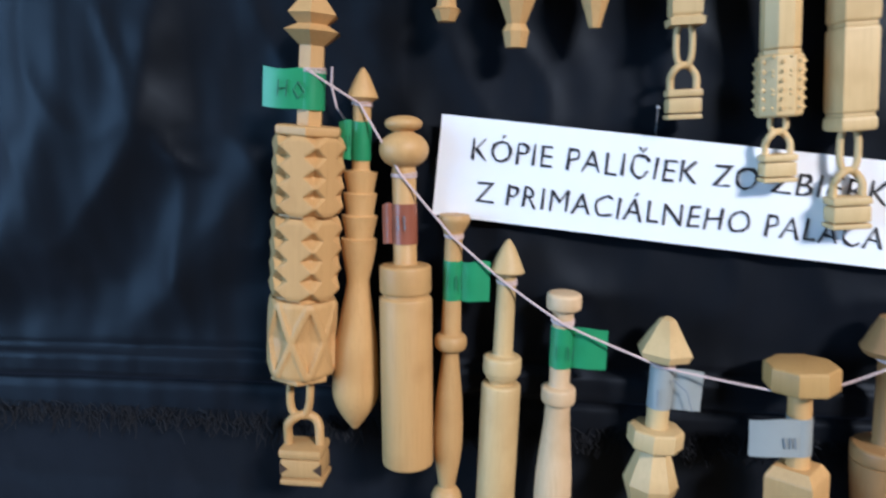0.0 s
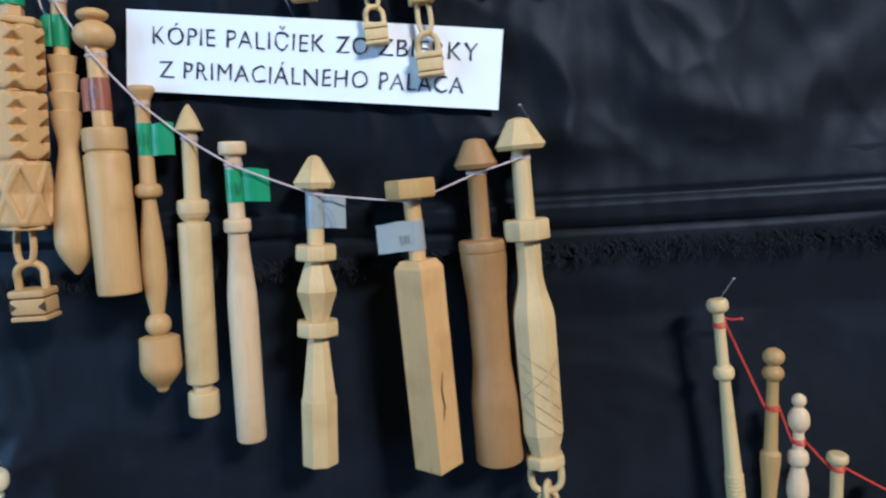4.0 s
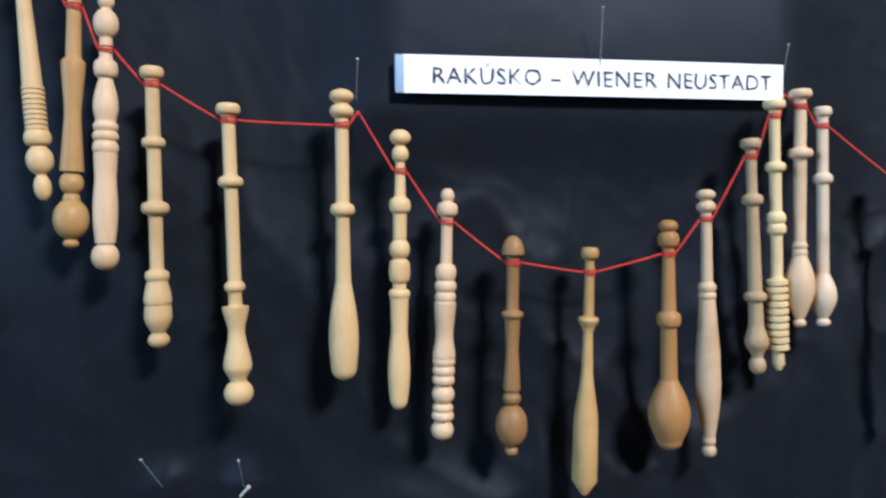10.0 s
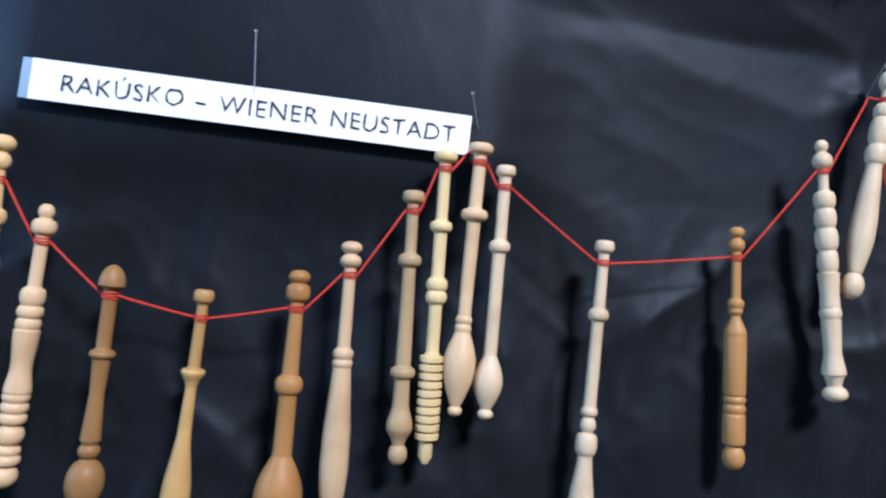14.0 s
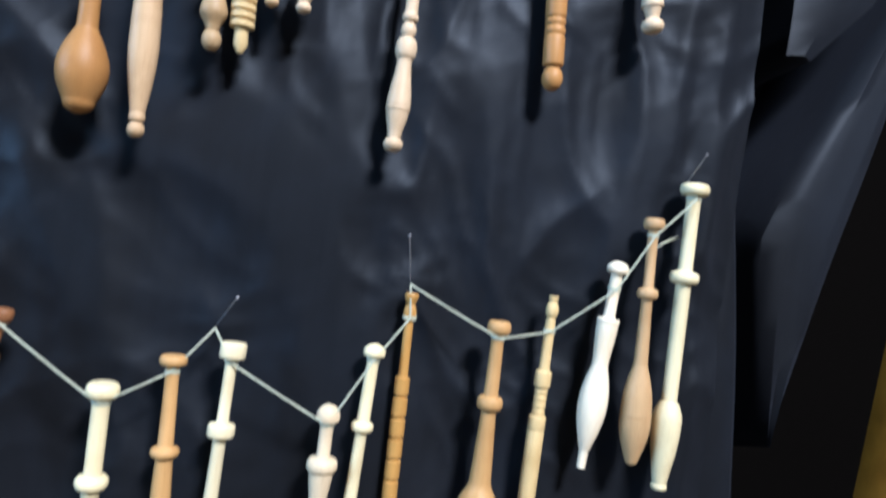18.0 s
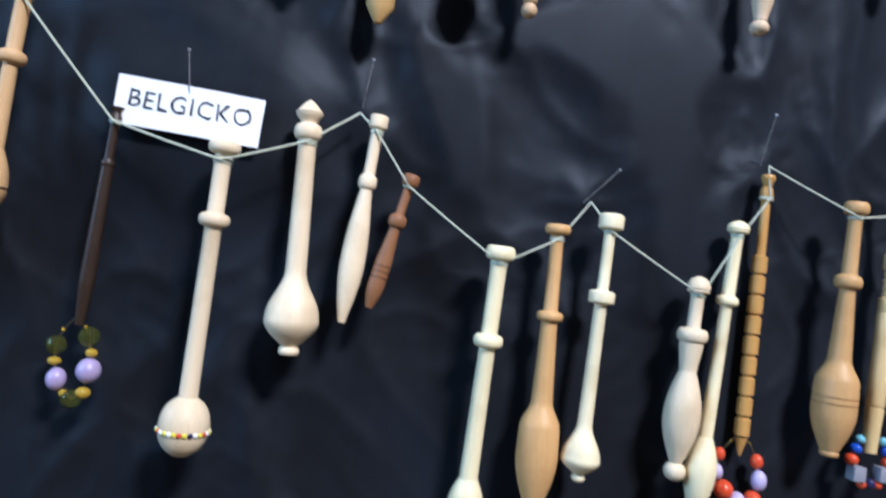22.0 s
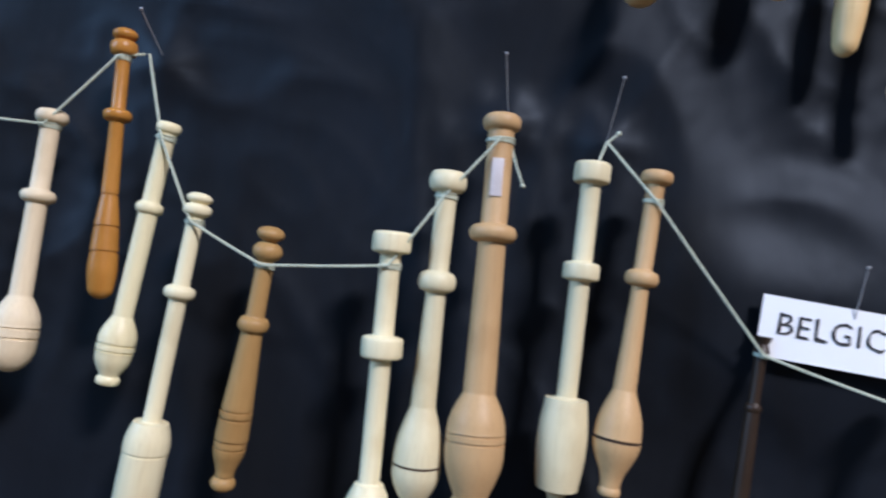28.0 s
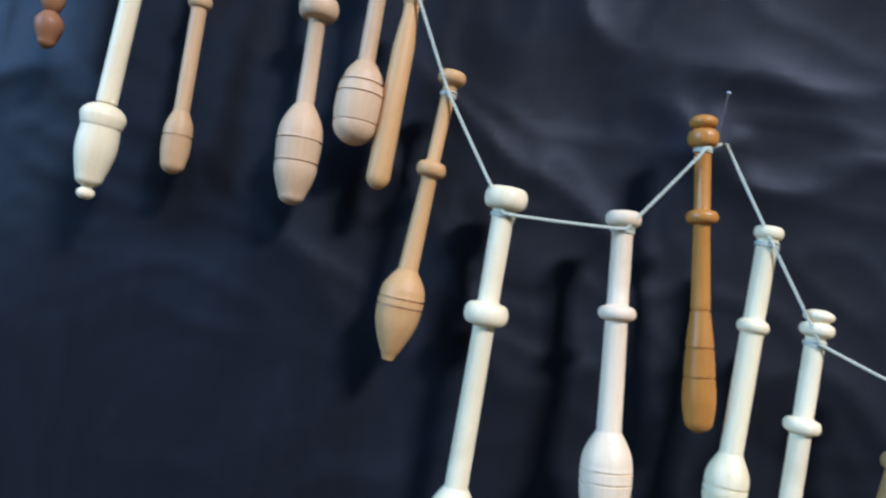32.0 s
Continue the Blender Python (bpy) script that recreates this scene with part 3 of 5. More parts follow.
random.seed(5)
fray = []
for i in range(2600):
    x = -0.66 + 1.08 * random.random()
    thick = 0.5 + 0.5 * noise.noise(Vector((x * 25, 4.0, 0))) + 0.35 * noise.noise(Vector((x * 90, 1.0, 0)))
    n, z = random.uniform(0.003, 0.011) * (0.35 + thick), 1.6185 + random.uniform(-0.002, 0.004)
    dx, curl = random.uniform(-0.005, 0.005), random.uniform(-0.0025, 0.0025)
    out = random.uniform(0.0, 0.004)
    pts = [(x + dx * s + curl * math.sin(s * 3.1), CLOTH_Y - 0.0006 - out * s * s, z - n * s) for s in (0, 0.35, 0.7, 1.0)]
    fray.append(tube(pts, 0.00019, 3))
tagged(part("frayed_fringe", mesh_of("frayed_fringe", *joined(fray), LINT, False), cloth_top, "loose black threads along the torn hem"), kind="stuff")


def side_of_hanging():
    """The side of the hanging: a deep dark fold, a slanting lit face behind it, then a drop into the dark."""
    verts, faces, rows = [], [], 150
    for j in range(rows + 1):
        z = 0.55 + 1.9 * j / rows
        a = 0.4255 + 0.13 * max(0.0, 1.36 - z) + 0.0015 * math.sin(z * 21) + 0.002 * noise.noise(Vector((z * 9, 1, 0)))
        b = 0.463 + 0.43 * max(0.0, z - 1.335) + 0.147 * max(0.0, 1.318 - z) + 0.0015 * math.sin(z * 17) + 0.002 * noise.noise(Vector((z * 15, 8, 0)))
        c = max(b + 0.002, 0.479 + 0.247 * (z - 1.220) + 0.002 * noise.noise(Vector((z * 11, 5, 0))))
        g = 0.457 + 0.003 * noise.noise(Vector((z * 12, 2, 0)))
        e = max(g + 0.0005, min(b - 0.014, 0.466 + 0.9 * (z - 1.428)))
        drop = 0.09 * min(1.0, max(0.0, (1.214 - z) / 0.01))
        back = 0.046 + 0.09 * min(1.0, max(0.0, (1.436 - z) / 0.012))
        w = 0.0015 * noise.noise(Vector((z * 14, 3, 0)))
        front = CLOTH_Y + 0.010 + w
        line = [(0.415, front + 0.008), (0.421, front + 0.001), (a - 0.004, front), (a - 0.001, front + 0.002), (a, front + 0.006), (a + 0.004, 0.05), (a + 0.010, 0.14), (min(g - 0.003, a + 0.022), 0.14), (g, back), (g * 0.5 + e * 0.5, back - 0.004), (e, back + 0.002), (e + 0.002, 0.14),
                (max(e + 0.003, b - 0.006), 0.14), (b - 0.0015, 0.058 + drop), (b, 0.052 + w + drop),
                (b * 0.75 + c * 0.25, 0.047 + w + drop), (b * 0.5 + c * 0.5, 0.049 + drop), (b * 0.25 + c * 0.75, 0.046 + drop), (c - 0.0015, 0.048 + drop), (c, 0.050 + drop), (c + 0.003, 0.06 + drop), (c + 0.004, 0.25), (c + 0.012, 0.48)]
        verts += [(x, y, z) for x, y in line]
    n = len(line)
    for j in range(rows):
        for i in range(n - 1):
            k = j * n + i
            faces.append((k, k + 1, k + n + 1, k + n))
    return mesh_of("wall_cloth_side", verts, faces, CLOTH, True, 50)


tagged(new("wall_cloth_side", side_of_hanging()), "side of the black cloth falling in one slanting fold", "cloth", kind="structure")

post_me = mesh_of("display_post", *block(0.045, 0.03, 1.45, (0, 0, 0), 0.004), POST_WOOD, True, 40)
post_ob = new("display_post", post_me)
post_ob.matrix_world = pose(0.515, 0.035, 0.70, 0, 5.1, 0)
tagged(post_ob, "varnished orange-brown wooden post beside the cloth", "post")

for name, size, at, mat, label in (
    ("floor", (6.0, 5.0, 0.1), (0, -1.9, -0.05), FLOOR_MAT, "plain brown boarded floor"),
    ("ceiling", (6.0, 5.0, 0.1), (0, -1.9, 2.85), WALL_PAINT, "plain painted ceiling"),
    ("wall_north", (6.0, 0.1, 2.8), (0, 0.55, 1.4), GAP_DARK, "wall behind the hanging cloth, coloured near-black as the shaded gap"),
    ("wall_south", (6.0, 0.1, 2.8), (0, -4.35, 1.4), WALL_PAINT, "plain painted wall behind the viewer"),
    ("wall_east", (0.1, 4.8, 2.8), (2.95, -1.9, 1.4), WALL_PAINT, "plain painted side wall"),
):
    ob = new(name, mesh_of(name, *block(*size), mat, False))
    ob.matrix_world = Matrix.Translation(at)
    tagged(ob, label, name.split("_")[0], kind="structure")
wall_bits = [block(0.1, 4.8, 1.1, (0, 0, 0.55)), block(0.1, 4.8, 0.35, (0, 0, 2.625)), block(0.1, 1.75, 1.35, (0, -1.525, 1.775)), block(0.1, 1.55, 1.35, (0, 1.625, 1.775))]
west = new("wall_west", mesh_of("wall_west", *joined(wall_bits), WALL_PAINT, False))
west.matrix_world = Matrix.Translation((-2.95, -1.9, 0))
tagged(west, "plain painted side wall with a window opening", "wall", kind="structure")
lamp_ob = new("ceiling_lamp", mesh_of("ceiling_lamp", *joined([block(0.62, 0.04, 0.06, (0, 0.18, 0)), block(0.62, 0.04, 0.06, (0, -0.18, 0)), block(0.62, 0.4, 0.02, (0, 0, 0.04))]), WALL_PAINT, False))
lamp_ob.matrix_world = look((0.732, -1.474, 2.755), (0.0, 0.0, 1.35))
tagged(lamp_ob, "rectangular ceiling lamp housing", "lamp")
rod = new("lamp_rod", mesh_of("lamp_rod", *tube([(0, 0, 0), (0, 0, 0.04)], 0.01), STEEL))
rod.parent = None
rod.matrix_world = Matrix.Translation((0.735, -1.48, 2.765))
tagged(rod, "steel rod that holds the ceiling lamp", "rod")


# ---- bobbins ----
PLACED = {}


def coved(rows, length, wide):
    """Round the inner corners of a turned profile, as a gouge leaves them: rings and collars run out into the shank in coves."""
    pts = sorted(((start + a, r) for _, start, steps in rows for a, r in steps), key=lambda p: p[0])
    grid = np.arange(-6.0, length + 6.0, 0.25)
    whole = np.interp(grid, [p[0] for p in pts], [p[1] for p in pts], left=0.0, right=0.0)
    bell = np.exp(-((np.arange(-16, 17) * 0.25 / wide) ** 2) / 2)
    soft = np.convolve(whole, bell / bell.sum(), "same")
    out = []
    for nm, start, steps in rows:
        if nm.split("~")[0] in ("groove", "burntline", "ridged_section", "ringed_section") or (nm.split("~")[1:] and int(nm.split("~")[1].split("!")[0]) <= 10):
            out.append((nm, start, steps))
            continue
        own_d, own_r, n = [a for a, r in steps], [r for a, r in steps], steps[-1][0]
        fine = sorted(set(own_d) | set(np.linspace(0, n, max(2, int(n / 0.4))).tolist()))
        new_steps = [(a, max(float(np.interp(a, own_d, own_r)), float(np.interp(start + a, grid, soft)))) for a in fine]
        kept = [new_steps[0]]
        for p, q in zip(new_steps[1:], new_steps[2:]):
            o = kept[-1]
            if q[0] - o[0] > 1e-6 and abs(o[1] + (q[1] - o[1]) * (p[0] - o[0]) / (q[0] - o[0]) - p[1]) > 0.012:
                kept.append(p)
        out.append((nm, start, kept + [new_steps[-1]]))
    return out


def bobbin(key, x, y, z, lean, dip, tone, sides, wrap, spec, note="", turned=0.0):
    """A bobbin that hangs from the point x, z. spec: its parts from the top down, each with its turned elements in millimetres."""
    rows, d = [], 0.0
    for words in (s.split() for s in spec.split(";")):
        start, steps = d, []
        for code in words[1:]:
            n, some = element(code)
            steps += [(d - start + a, r) for a, r in some]
            d += n
        rows.append((words[0], start, steps))
    label = f"{WOOD_WORDS[tone]} wooden lace bobbin {note or 'with a turned head and slim neck'}"
    top = thing("lace_bobbin", pose(x, y, z, dip, lean, 0), label, "lace bobbin", GROUP)
    thin = 3.0
    if sides > 10:
        rows = coved(rows, d, 0.5 if key[0] == "r" else 0.28)
    for nm, start, steps in rows:
        kind, mat = nm, WOODS[tone]
        if nm == "burntline":
            kind, mat = "groove", BURNT
        kind, _, other = kind.partition("!")
        mat = WOODS[other] if other else mat
        kind, _, own = kind.partition("~")
        part(kind, lathe(kind, steps, int(own or sides), mat, start, 0.0 if own else turned), top)
        for (a, r), (b, q) in zip(steps, steps[1:]):
            if start + a <= wrap <= start + b:
                thin = min(r, q) if b - a < 2 else r + (q - r) * (wrap - start - a) / (b - a)
    c, s = math.cos(radians(lean)), math.sin(radians(lean))
    PLACED[key] = {"ob": top, "x": x - s * wrap / 1000, "z": z - c * wrap / 1000, "y": y + math.sin(radians(dip)) * wrap / 1000, "r": thin / 1000, "wrap": wrap, "lean": lean, "length": d / 1000}
    return top


GROUP = "bobbins on the pinkish cord"
bobbin("k1", -0.4763, -0.0042, 1.7827, 4.8, 0.0, "tan", 6, 27.1, "head T8.9:1.6,9.3 T3.2:9.3,5.7; ring T2.4:5.7,10.5 T4.5:10.5,4.9; neck T26.9:4.7,4.7; cap R3.4:12.5; core T27.5:8.1,8.1; groove T0.8:10.5,10.5; core T29.3:8.1,8.1; groove T1.0:10.5,10.5; core T28.9:8.1,8.1; rim R2.0:11.5", "carved with points and a padlock", radians(12))
bobbin("k2", -0.4618, 0.0018, 1.7567, 3.2, -0.0, "tan", 28, 12.3, "head C10.6:5.7 T1.3:5.1,3.2; neck T24.3:3.2,3.2; cup T7.9:6.2,4.7; cup T8.1:6.2,4.9; cup T8.5:6.6,4.9; body T1.5:6.6,6.4 S15.5:6.4,4.3 E57.9:4.3,8.9,1.1,0.72", "with flared cups on the neck")
bobbin("k3", -0.4477, 0.0009, 1.7401, -0.2, -2.8, "beech", 28, 20.5, "finial B5.6:6.7; head B12.5:8.8; neck T34.7:4.2,4.2; ferrule R10.5:9.4; groove T1.0:8.4,8.4; body R64.2:9.6", "with a long swelling body")
bobbin("k4", -0.4299, 0.0015, 1.7053, 1.8, -1.3, "tan", 28, 7.5, "head T1.2:5.3,5.8 S6.3:5.8,3.4; neck T36.6:3.1,3.6; collar D6.3:6.0; shank E53.9:2.9,5.5,3.1,0.62; bead B10.8:5.8; bulb T1.0:7.0,9.0 T12.4:9.0,9.5 E11.4:9.5,9.5,3.0,0.05 Q2.9:3.0", "with a smooth egg-shaped end")
bobbin("k5", -0.4105, 0.0034, 1.6963, 2.4, -1.3, "birch", 28, 15.4, "head C12.2:6.4; neck T31.3:3.4,3.7; collar R7.1:7.1; groove S3.4:6.4,4.6; body R76.7:7.3; groove T3.7:4.6,4.6; foot R12.2:7.1", "with a long swelling body")
bobbin("k6", -0.3905, -0.0012, 1.6782, 1.9, 0.6, "pink", 28, 10.4, "head R6.2:6.2; neck T29.0:3.7,3.7; collar R6.4:6.2; body S35.2:4.5,6.9 U65.6:6.9", "with a long swelling body")
bobbin("k7", -0.3542, 0.0010, 1.6698, 3.2, -1.7, "birch", 8, 17.3, "head~6 T1.0:1.0,3.0 T11.4:3.0,10.1 T2.7:10.1,8.9; neck~14 T25.9:3.9,3.9; collar R7.4:9.9; body T2.0:5.4,5.9 T12.1:5.9,9.9 T14.1:9.9,5.4; collar R7.4:10.1; body T30.4:4.9,8.4 U32.1:8.9", "carved with flat facets", radians(10))
bobbin("k8", -0.3109, -0.0053, 1.6566, -2.3, -1.1, "tan", 4, 10.0, "head~8!honeytan R8.8:12.0; neck~12 T28.1:3.9,3.9; body T3.2:8.4,11.0 T0.8:11.0,11.3 U95.5:11.3", "with a cracked square body", radians(50))
bobbin("k9", -0.2808, -0.0009, 1.6731, -1.7, -0.6, "brown", 16, 15.5, "head T0.7:1.2,4.7 T11.0:4.7,10.1 T2.0:10.1,8.8; neck~14 T32.7:4.4,4.4; body R5.9:11.0 S29.5:10.8,9.1 T19.6:9.1,9.1 S24.6:9.1,11.5 U27.5:11.5", "with an eight-sided waisted body")
bobbin("k10", -0.2606, -0.0019, 1.6812, -2.0, -1.3, "birch", 8, 17.9, "head T1.0:1.5,5.1 T11.6:5.1,12.1 T1.9:12.1,10.6; neck~14 T31.5:4.1,4.4; collar R9.7:10.9; shank T15.0:6.0,6.0 S23.0:6.0,10.2; body T53.2:10.2,9.9; taper T11.4:9.9,6.8; foot R5.8:9.4", "with a carved lattice and link", radians(0))
GROUP = "bobbins hanging above the first strip"
bobbin("u1", -0.4307, 0.0020, 1.8306, 1.7, 0.0, "tan", 8, 8.7, "head B7.0:5.2; neck~14 T14.0:2.8,2.8; body T26.2:4.2,5.2 T7.3:2.8,3.5; foot T1.0:3.5,5.1 T3.8:4.9,3.1", "with a long swelling body")
bobbin("u2", -0.4075, 0.0020, 1.8293, 1.2, 0.0, "tan", 8, 8.7, "head B7.0:5.2; neck~14 T13.9:2.8,2.8; body T27.8:4.2,7.7 T10.8:7.7,3.3; foot T2.3:3.5,4.7 T5.2:4.7,3.7", "with a long swelling body")
bobbin("u3", -0.3835, 0.0020, 1.8279, -0.6, 0.0, "tan", 8, 8.5, "head B6.8:5.1; neck~14 T13.7:2.7,2.7; body T23.9:4.1,6.8 T15.4:6.8,1.9", "with a long swelling body")
bobbin("u4", -0.3561, 0.0020, 1.8343, -1.8, 0.0, "birch", 4, 8.4, "head R8.4:5.7; neck~14 T13.4:2.8,2.8; body R41.5:6.7; foot T0.7:6.0,7.0 T2.3:7.7,7.4", "with a chain and a padlock", radians(0))
bobbin("u5", -0.3279, 0.0020, 1.8326, -3.2, 0.0, "birch", 8, 8.4, "head R8.4:5.7; neck~14 T13.5:2.9,2.9; body R51.0:6.1; groove T1.4:6.2,6.2; body R19.8:7.3", "with a carved chain and a lock")
bobbin("u6", -0.3069, 0.0020, 1.8313, -3.9, 0.0, "birch", 4, 8.4, "head R8.4:5.7; neck~14 T13.4:2.8,2.8; body R41.9:7.9; groove T1.3:7.2,7.2; body R26.8:7.9; groove T1.0:7.2,7.2; foot R4.7:8.0", "with a hanging padlock", radians(8))
bobbin("u7", -0.2684, 0.0020, 1.8093, -1.2, 0.0, "tan", 8, 10.0, "head B8.0:5.2; neck~14 T15.9:2.8,2.8; body T25.9:4.4,6.0 T17.5:6.0,2.2", "with a long swelling body")
bobbin("u8", -0.2403, 0.0020, 1.8080, -2.1, 0.0, "tan", 8, 9.9, "head B7.9:5.9; neck~14 T15.8:3.2,3.2; body T23.8:5.1,7.5 T17.4:7.5,3.2", "with a long swelling body")
bobbin("u9", 0.1564, 0.0004, 1.6930, -4.0, 0.0, "birch", 8, 13.3, "head B10.6:5.8; neck~14 T18.6:3.2,3.2; body T23.9:4.8,6.4 T26.6:3.7,3.7; foot R11.2:8.8", "with a long swelling body")
GROUP = "bobbins on the red cord"
bobbin("r1", -0.1694, 0.0022, 1.5913, -4.5, -1.5, "birch", 24, 12.4, "head D6.1:5.0; neck T26.9:2.5,2.7; collar D6.3:4.8; shank T47.5:2.5,3.9; ridged_section N19.0:9,4.4,3.9; ring D6.3:5.3; bead B12.2:5.3; foot B10.7:3.4", "with a finely ridged end")
bobbin("r2", -0.1438, -0.0011, 1.5666, 1.9, -0.8, "honeytan", 24, 28.9, "head B8.3:4.9; ring B7.7:4.9; neck T34.3:2.6,3.1; shank S1.8:3.1,4.7 S22.7:4.7,3.3 T23.2:3.3,4.7; bead B9.8:4.7; groove T2.1:3.1,3.5; ball B16.5:7.0; foot B3.9:3.1", "with a round ball end")
bobbin("r3", -0.1319, -0.0016, 1.5435, 1.1, -1.4, "pink", 24, 23.3, "finial B6.5:3.3; head B12.3:5.0; neck T9.2:2.6,2.6; collar D7.3:4.8; shank E18.8:2.6,5.0,3.8,0.65; ring D3.9:5.0; ring D4.2:5.2; ring D5.5:5.2; body S10.5:4.8,4.3 E27.0:4.3,5.0,4.0,0.5; ball B11.3:5.5", "turned with many rings")
bobbin("r4", -0.1139, -0.0031, 1.5133, 0.0, 0.8, "birch", 24, 7.4, "head D5.1:4.9; neck T25.0:2.9,2.9; collar D4.2:4.9; shank T23.3:2.9,2.9; collar D5.1:5.8; shank T24.3:2.9,2.9; ring D4.7:5.1; bead E9.6:4.2,5.8,5.6,0.85; groove T1.2:5.1,5.1; bead E11.5:5.6,5.8,2.9,0.35; foot B6.6:4.5", "with a long swelling body")
bobbin("r5", -0.0829, -0.0030, 1.4983, -1.2, -0.4, "birch", 24, 7.2, "head D5.0:5.2; neck T26.6:2.9,2.9; collar D4.5:5.4; shank T41.5:2.9,2.9; ring D4.0:4.5; neck T6.7:2.9,2.9; body S10.9:5.7,3.6 S15.4:3.6,6.1 S6.2:6.1,3.6; ball B10.9:6.3", "with a round ball end")
bobbin("r6", -0.0341, -0.0052, 1.5051, 0.1, 1.2, "birch", 24, 15.7, "head B6.3:5.3; ring B6.8:5.3; neck T37.2:3.0,3.0; collar D5.1:5.5; shank T29.9:3.0,3.5; bulb E38.5:3.5,6.7,5.8,0.66 Q5.8:5.8", "with a smooth egg-shaped end")
bobbin("r7", -0.0082, -0.0039, 1.4879, 0.6, 2.2, "birch", 24, 18.4, "head B7.0:4.7; bead B7.8:3.8; neck T15.8:2.1,2.6; collar D6.5:4.9; shank T11.7:3.1,3.1; bead B9.6:4.7; ring D10.4:4.9; groove S3.1:3.1,3.1; ring D4.1:4.9; body S15.5:4.2,3.8 E31.1:3.8,5.2,4.2,0.6 Q5.4:4.2", "with a long swelling body")
bobbin("r8", 0.0131, -0.0044, 1.4617, 1.4, 1.5, "pink", 24, 15.2, "finial B6.5:3.1; head D6.0:4.8; neck T22.2:2.6,2.6; ring D7.3:4.8; ring D5.0:5.0; ring D5.0:4.8; body S15.4:5.0,4.0 S9.7:4.0,5.2; ring D4.2:5.2; ring D4.4:5.2; ring D4.4:5.2; bead B9.1:5.2; ring D3.4:4.8; ring D4.2:5.2; foot B9.1:5.2", "turned with many rings")
bobbin("r9", 0.0432, -0.0052, 1.4401, 0.2, 1.5, "walnut", 24, 12.4, "head H8.5:5.3 T0.5:5.3,4.8; neck T26.0:2.9,2.9; collar D3.2:5.1; shank S15.4:3.6,2.9 T18.0:2.9,4.1; groove T1.1:3.4,3.4; bead B6.6:4.3; ball B19.3:7.5; foot B4.8:3.1", "with a round ball end")
bobbin("r10", 0.0804, -0.0047, 1.4342, 0.8, 1.4, "honey", 16, 11.6, "head!honeytan D5.4:4.2; neck!honeytan T27.6:2.2,2.5; cup T0.8:4.4,4.9 S5.4:4.9,2.7; shank T16.8:2.2,2.7; body S29.7:2.7,5.9 T25.7:5.9,6.1 T7.0:6.1,1.7", "with flared cups on the neck")
bobbin("r11", 0.1183, -0.0063, 1.4469, -1.4, 1.3, "chestnut", 24, 16.1, "head B6.0:4.5; ring D6.8:5.0; neck T31.3:2.7,3.5; collar D7.1:5.7; shank T25.6:3.7,4.0; bulb E29.3:4.0,9.9,6.2,0.58 Q5.0:6.2", "with a smooth egg-shaped end")
bobbin("r12", 0.1381, -0.0047, 1.4614, -2.2, 1.5, "pink", 24, 14.1, "head B5.3:4.5; ring B6.1:4.5; neck T33.7:2.5,2.8; ring D4.4:4.3; ring D3.6:4.3; body E68.0:3.8,6.0,3.0,0.58; ring D3.9:3.3; foot B6.4:3.5", "turned with many rings")
bobbin("r13", 0.1613, -0.0039, 1.4860, -3.2, 0.7, "walnutpale", 24, 8.6, "head D5.0:4.8; neck T22.2:2.5,2.5; collar D5.0:5.0; shank T42.7:2.8,3.3; collar D4.4:5.3; body S10.8:3.3,3.5 S9.7:3.5,5.6 S6.9:5.6,2.8; foot B8.9:4.0", "with a long swelling body")
bobbin("r14", 0.1730, -0.0048, 1.5047, -2.7, 1.3, "yellow", 24, 7.8, "head D4.7:5.1; neck T25.6:2.5,2.5; collar D4.4:4.8; shank T20.0:2.8,2.8; ring D5.3:4.6; ring D5.3:4.6; shank T21.4:2.8,2.8; ridged_section N35.9:10,5.1,3.5; foot T7.2:2.8,3.0 T3.1:3.0,1.3", "with a beehive-ridged end")
bobbin("r15", 0.1879, -0.0032, 1.5102, -0.7, 0.0, "pink", 24, 8.4, "head D4.5:5.3; neck T24.3:2.8,2.8; collar D4.7:5.8; shank T41.3:3.0,2.8; ring D3.3:3.6; ring D3.6:3.6; bulb E30.7:3.3,6.9,2.3,0.45; foot B4.5:3.0", "with a smooth egg-shaped end")
bobbin("r16", 0.1997, -0.0034, 1.5020, -1.5, 0.3, "pinkpale", 24, 9.5, "head D4.8:4.3; neck T28.1:2.6,2.6; collar D4.8:4.6; shank T44.3:2.8,2.8; bulb E22.4:2.8,6.2,2.3,0.5; foot B4.5:3.3", "with a smooth egg-shaped end")
bobbin("r17", 0.2474, -0.0001, 1.4752, -0.3, -0.5, "pinkpale", 24, 9.7, "head D5.2:4.3; neck T25.0:2.3,2.6; collar D4.9:4.5; shank T37.5:2.6,2.8; ring D3.8:3.6; bead B7.5:3.4; ring D9.0:4.7; body S21.0:3.2,5.3; ring D2.1:5.5; taper S11.1:4.9,3.0; foot B6.4:4.3", "turned with many rings")
bobbin("r18", 0.3068, 0.0007, 1.4888, -4.9, 1.0, "chestnut", 24, 13.8, "finial B5.1:3.3; head B6.3:3.5; neck T21.1:2.0,2.0; ring D3.9:3.5; ring D2.7:3.1; body S9.0:2.0,4.8 R26.9:4.8; ring D3.6:4.8; ring D4.4:4.8; body R13.6:4.8; foot B10.9:4.8", "turned with many rings")
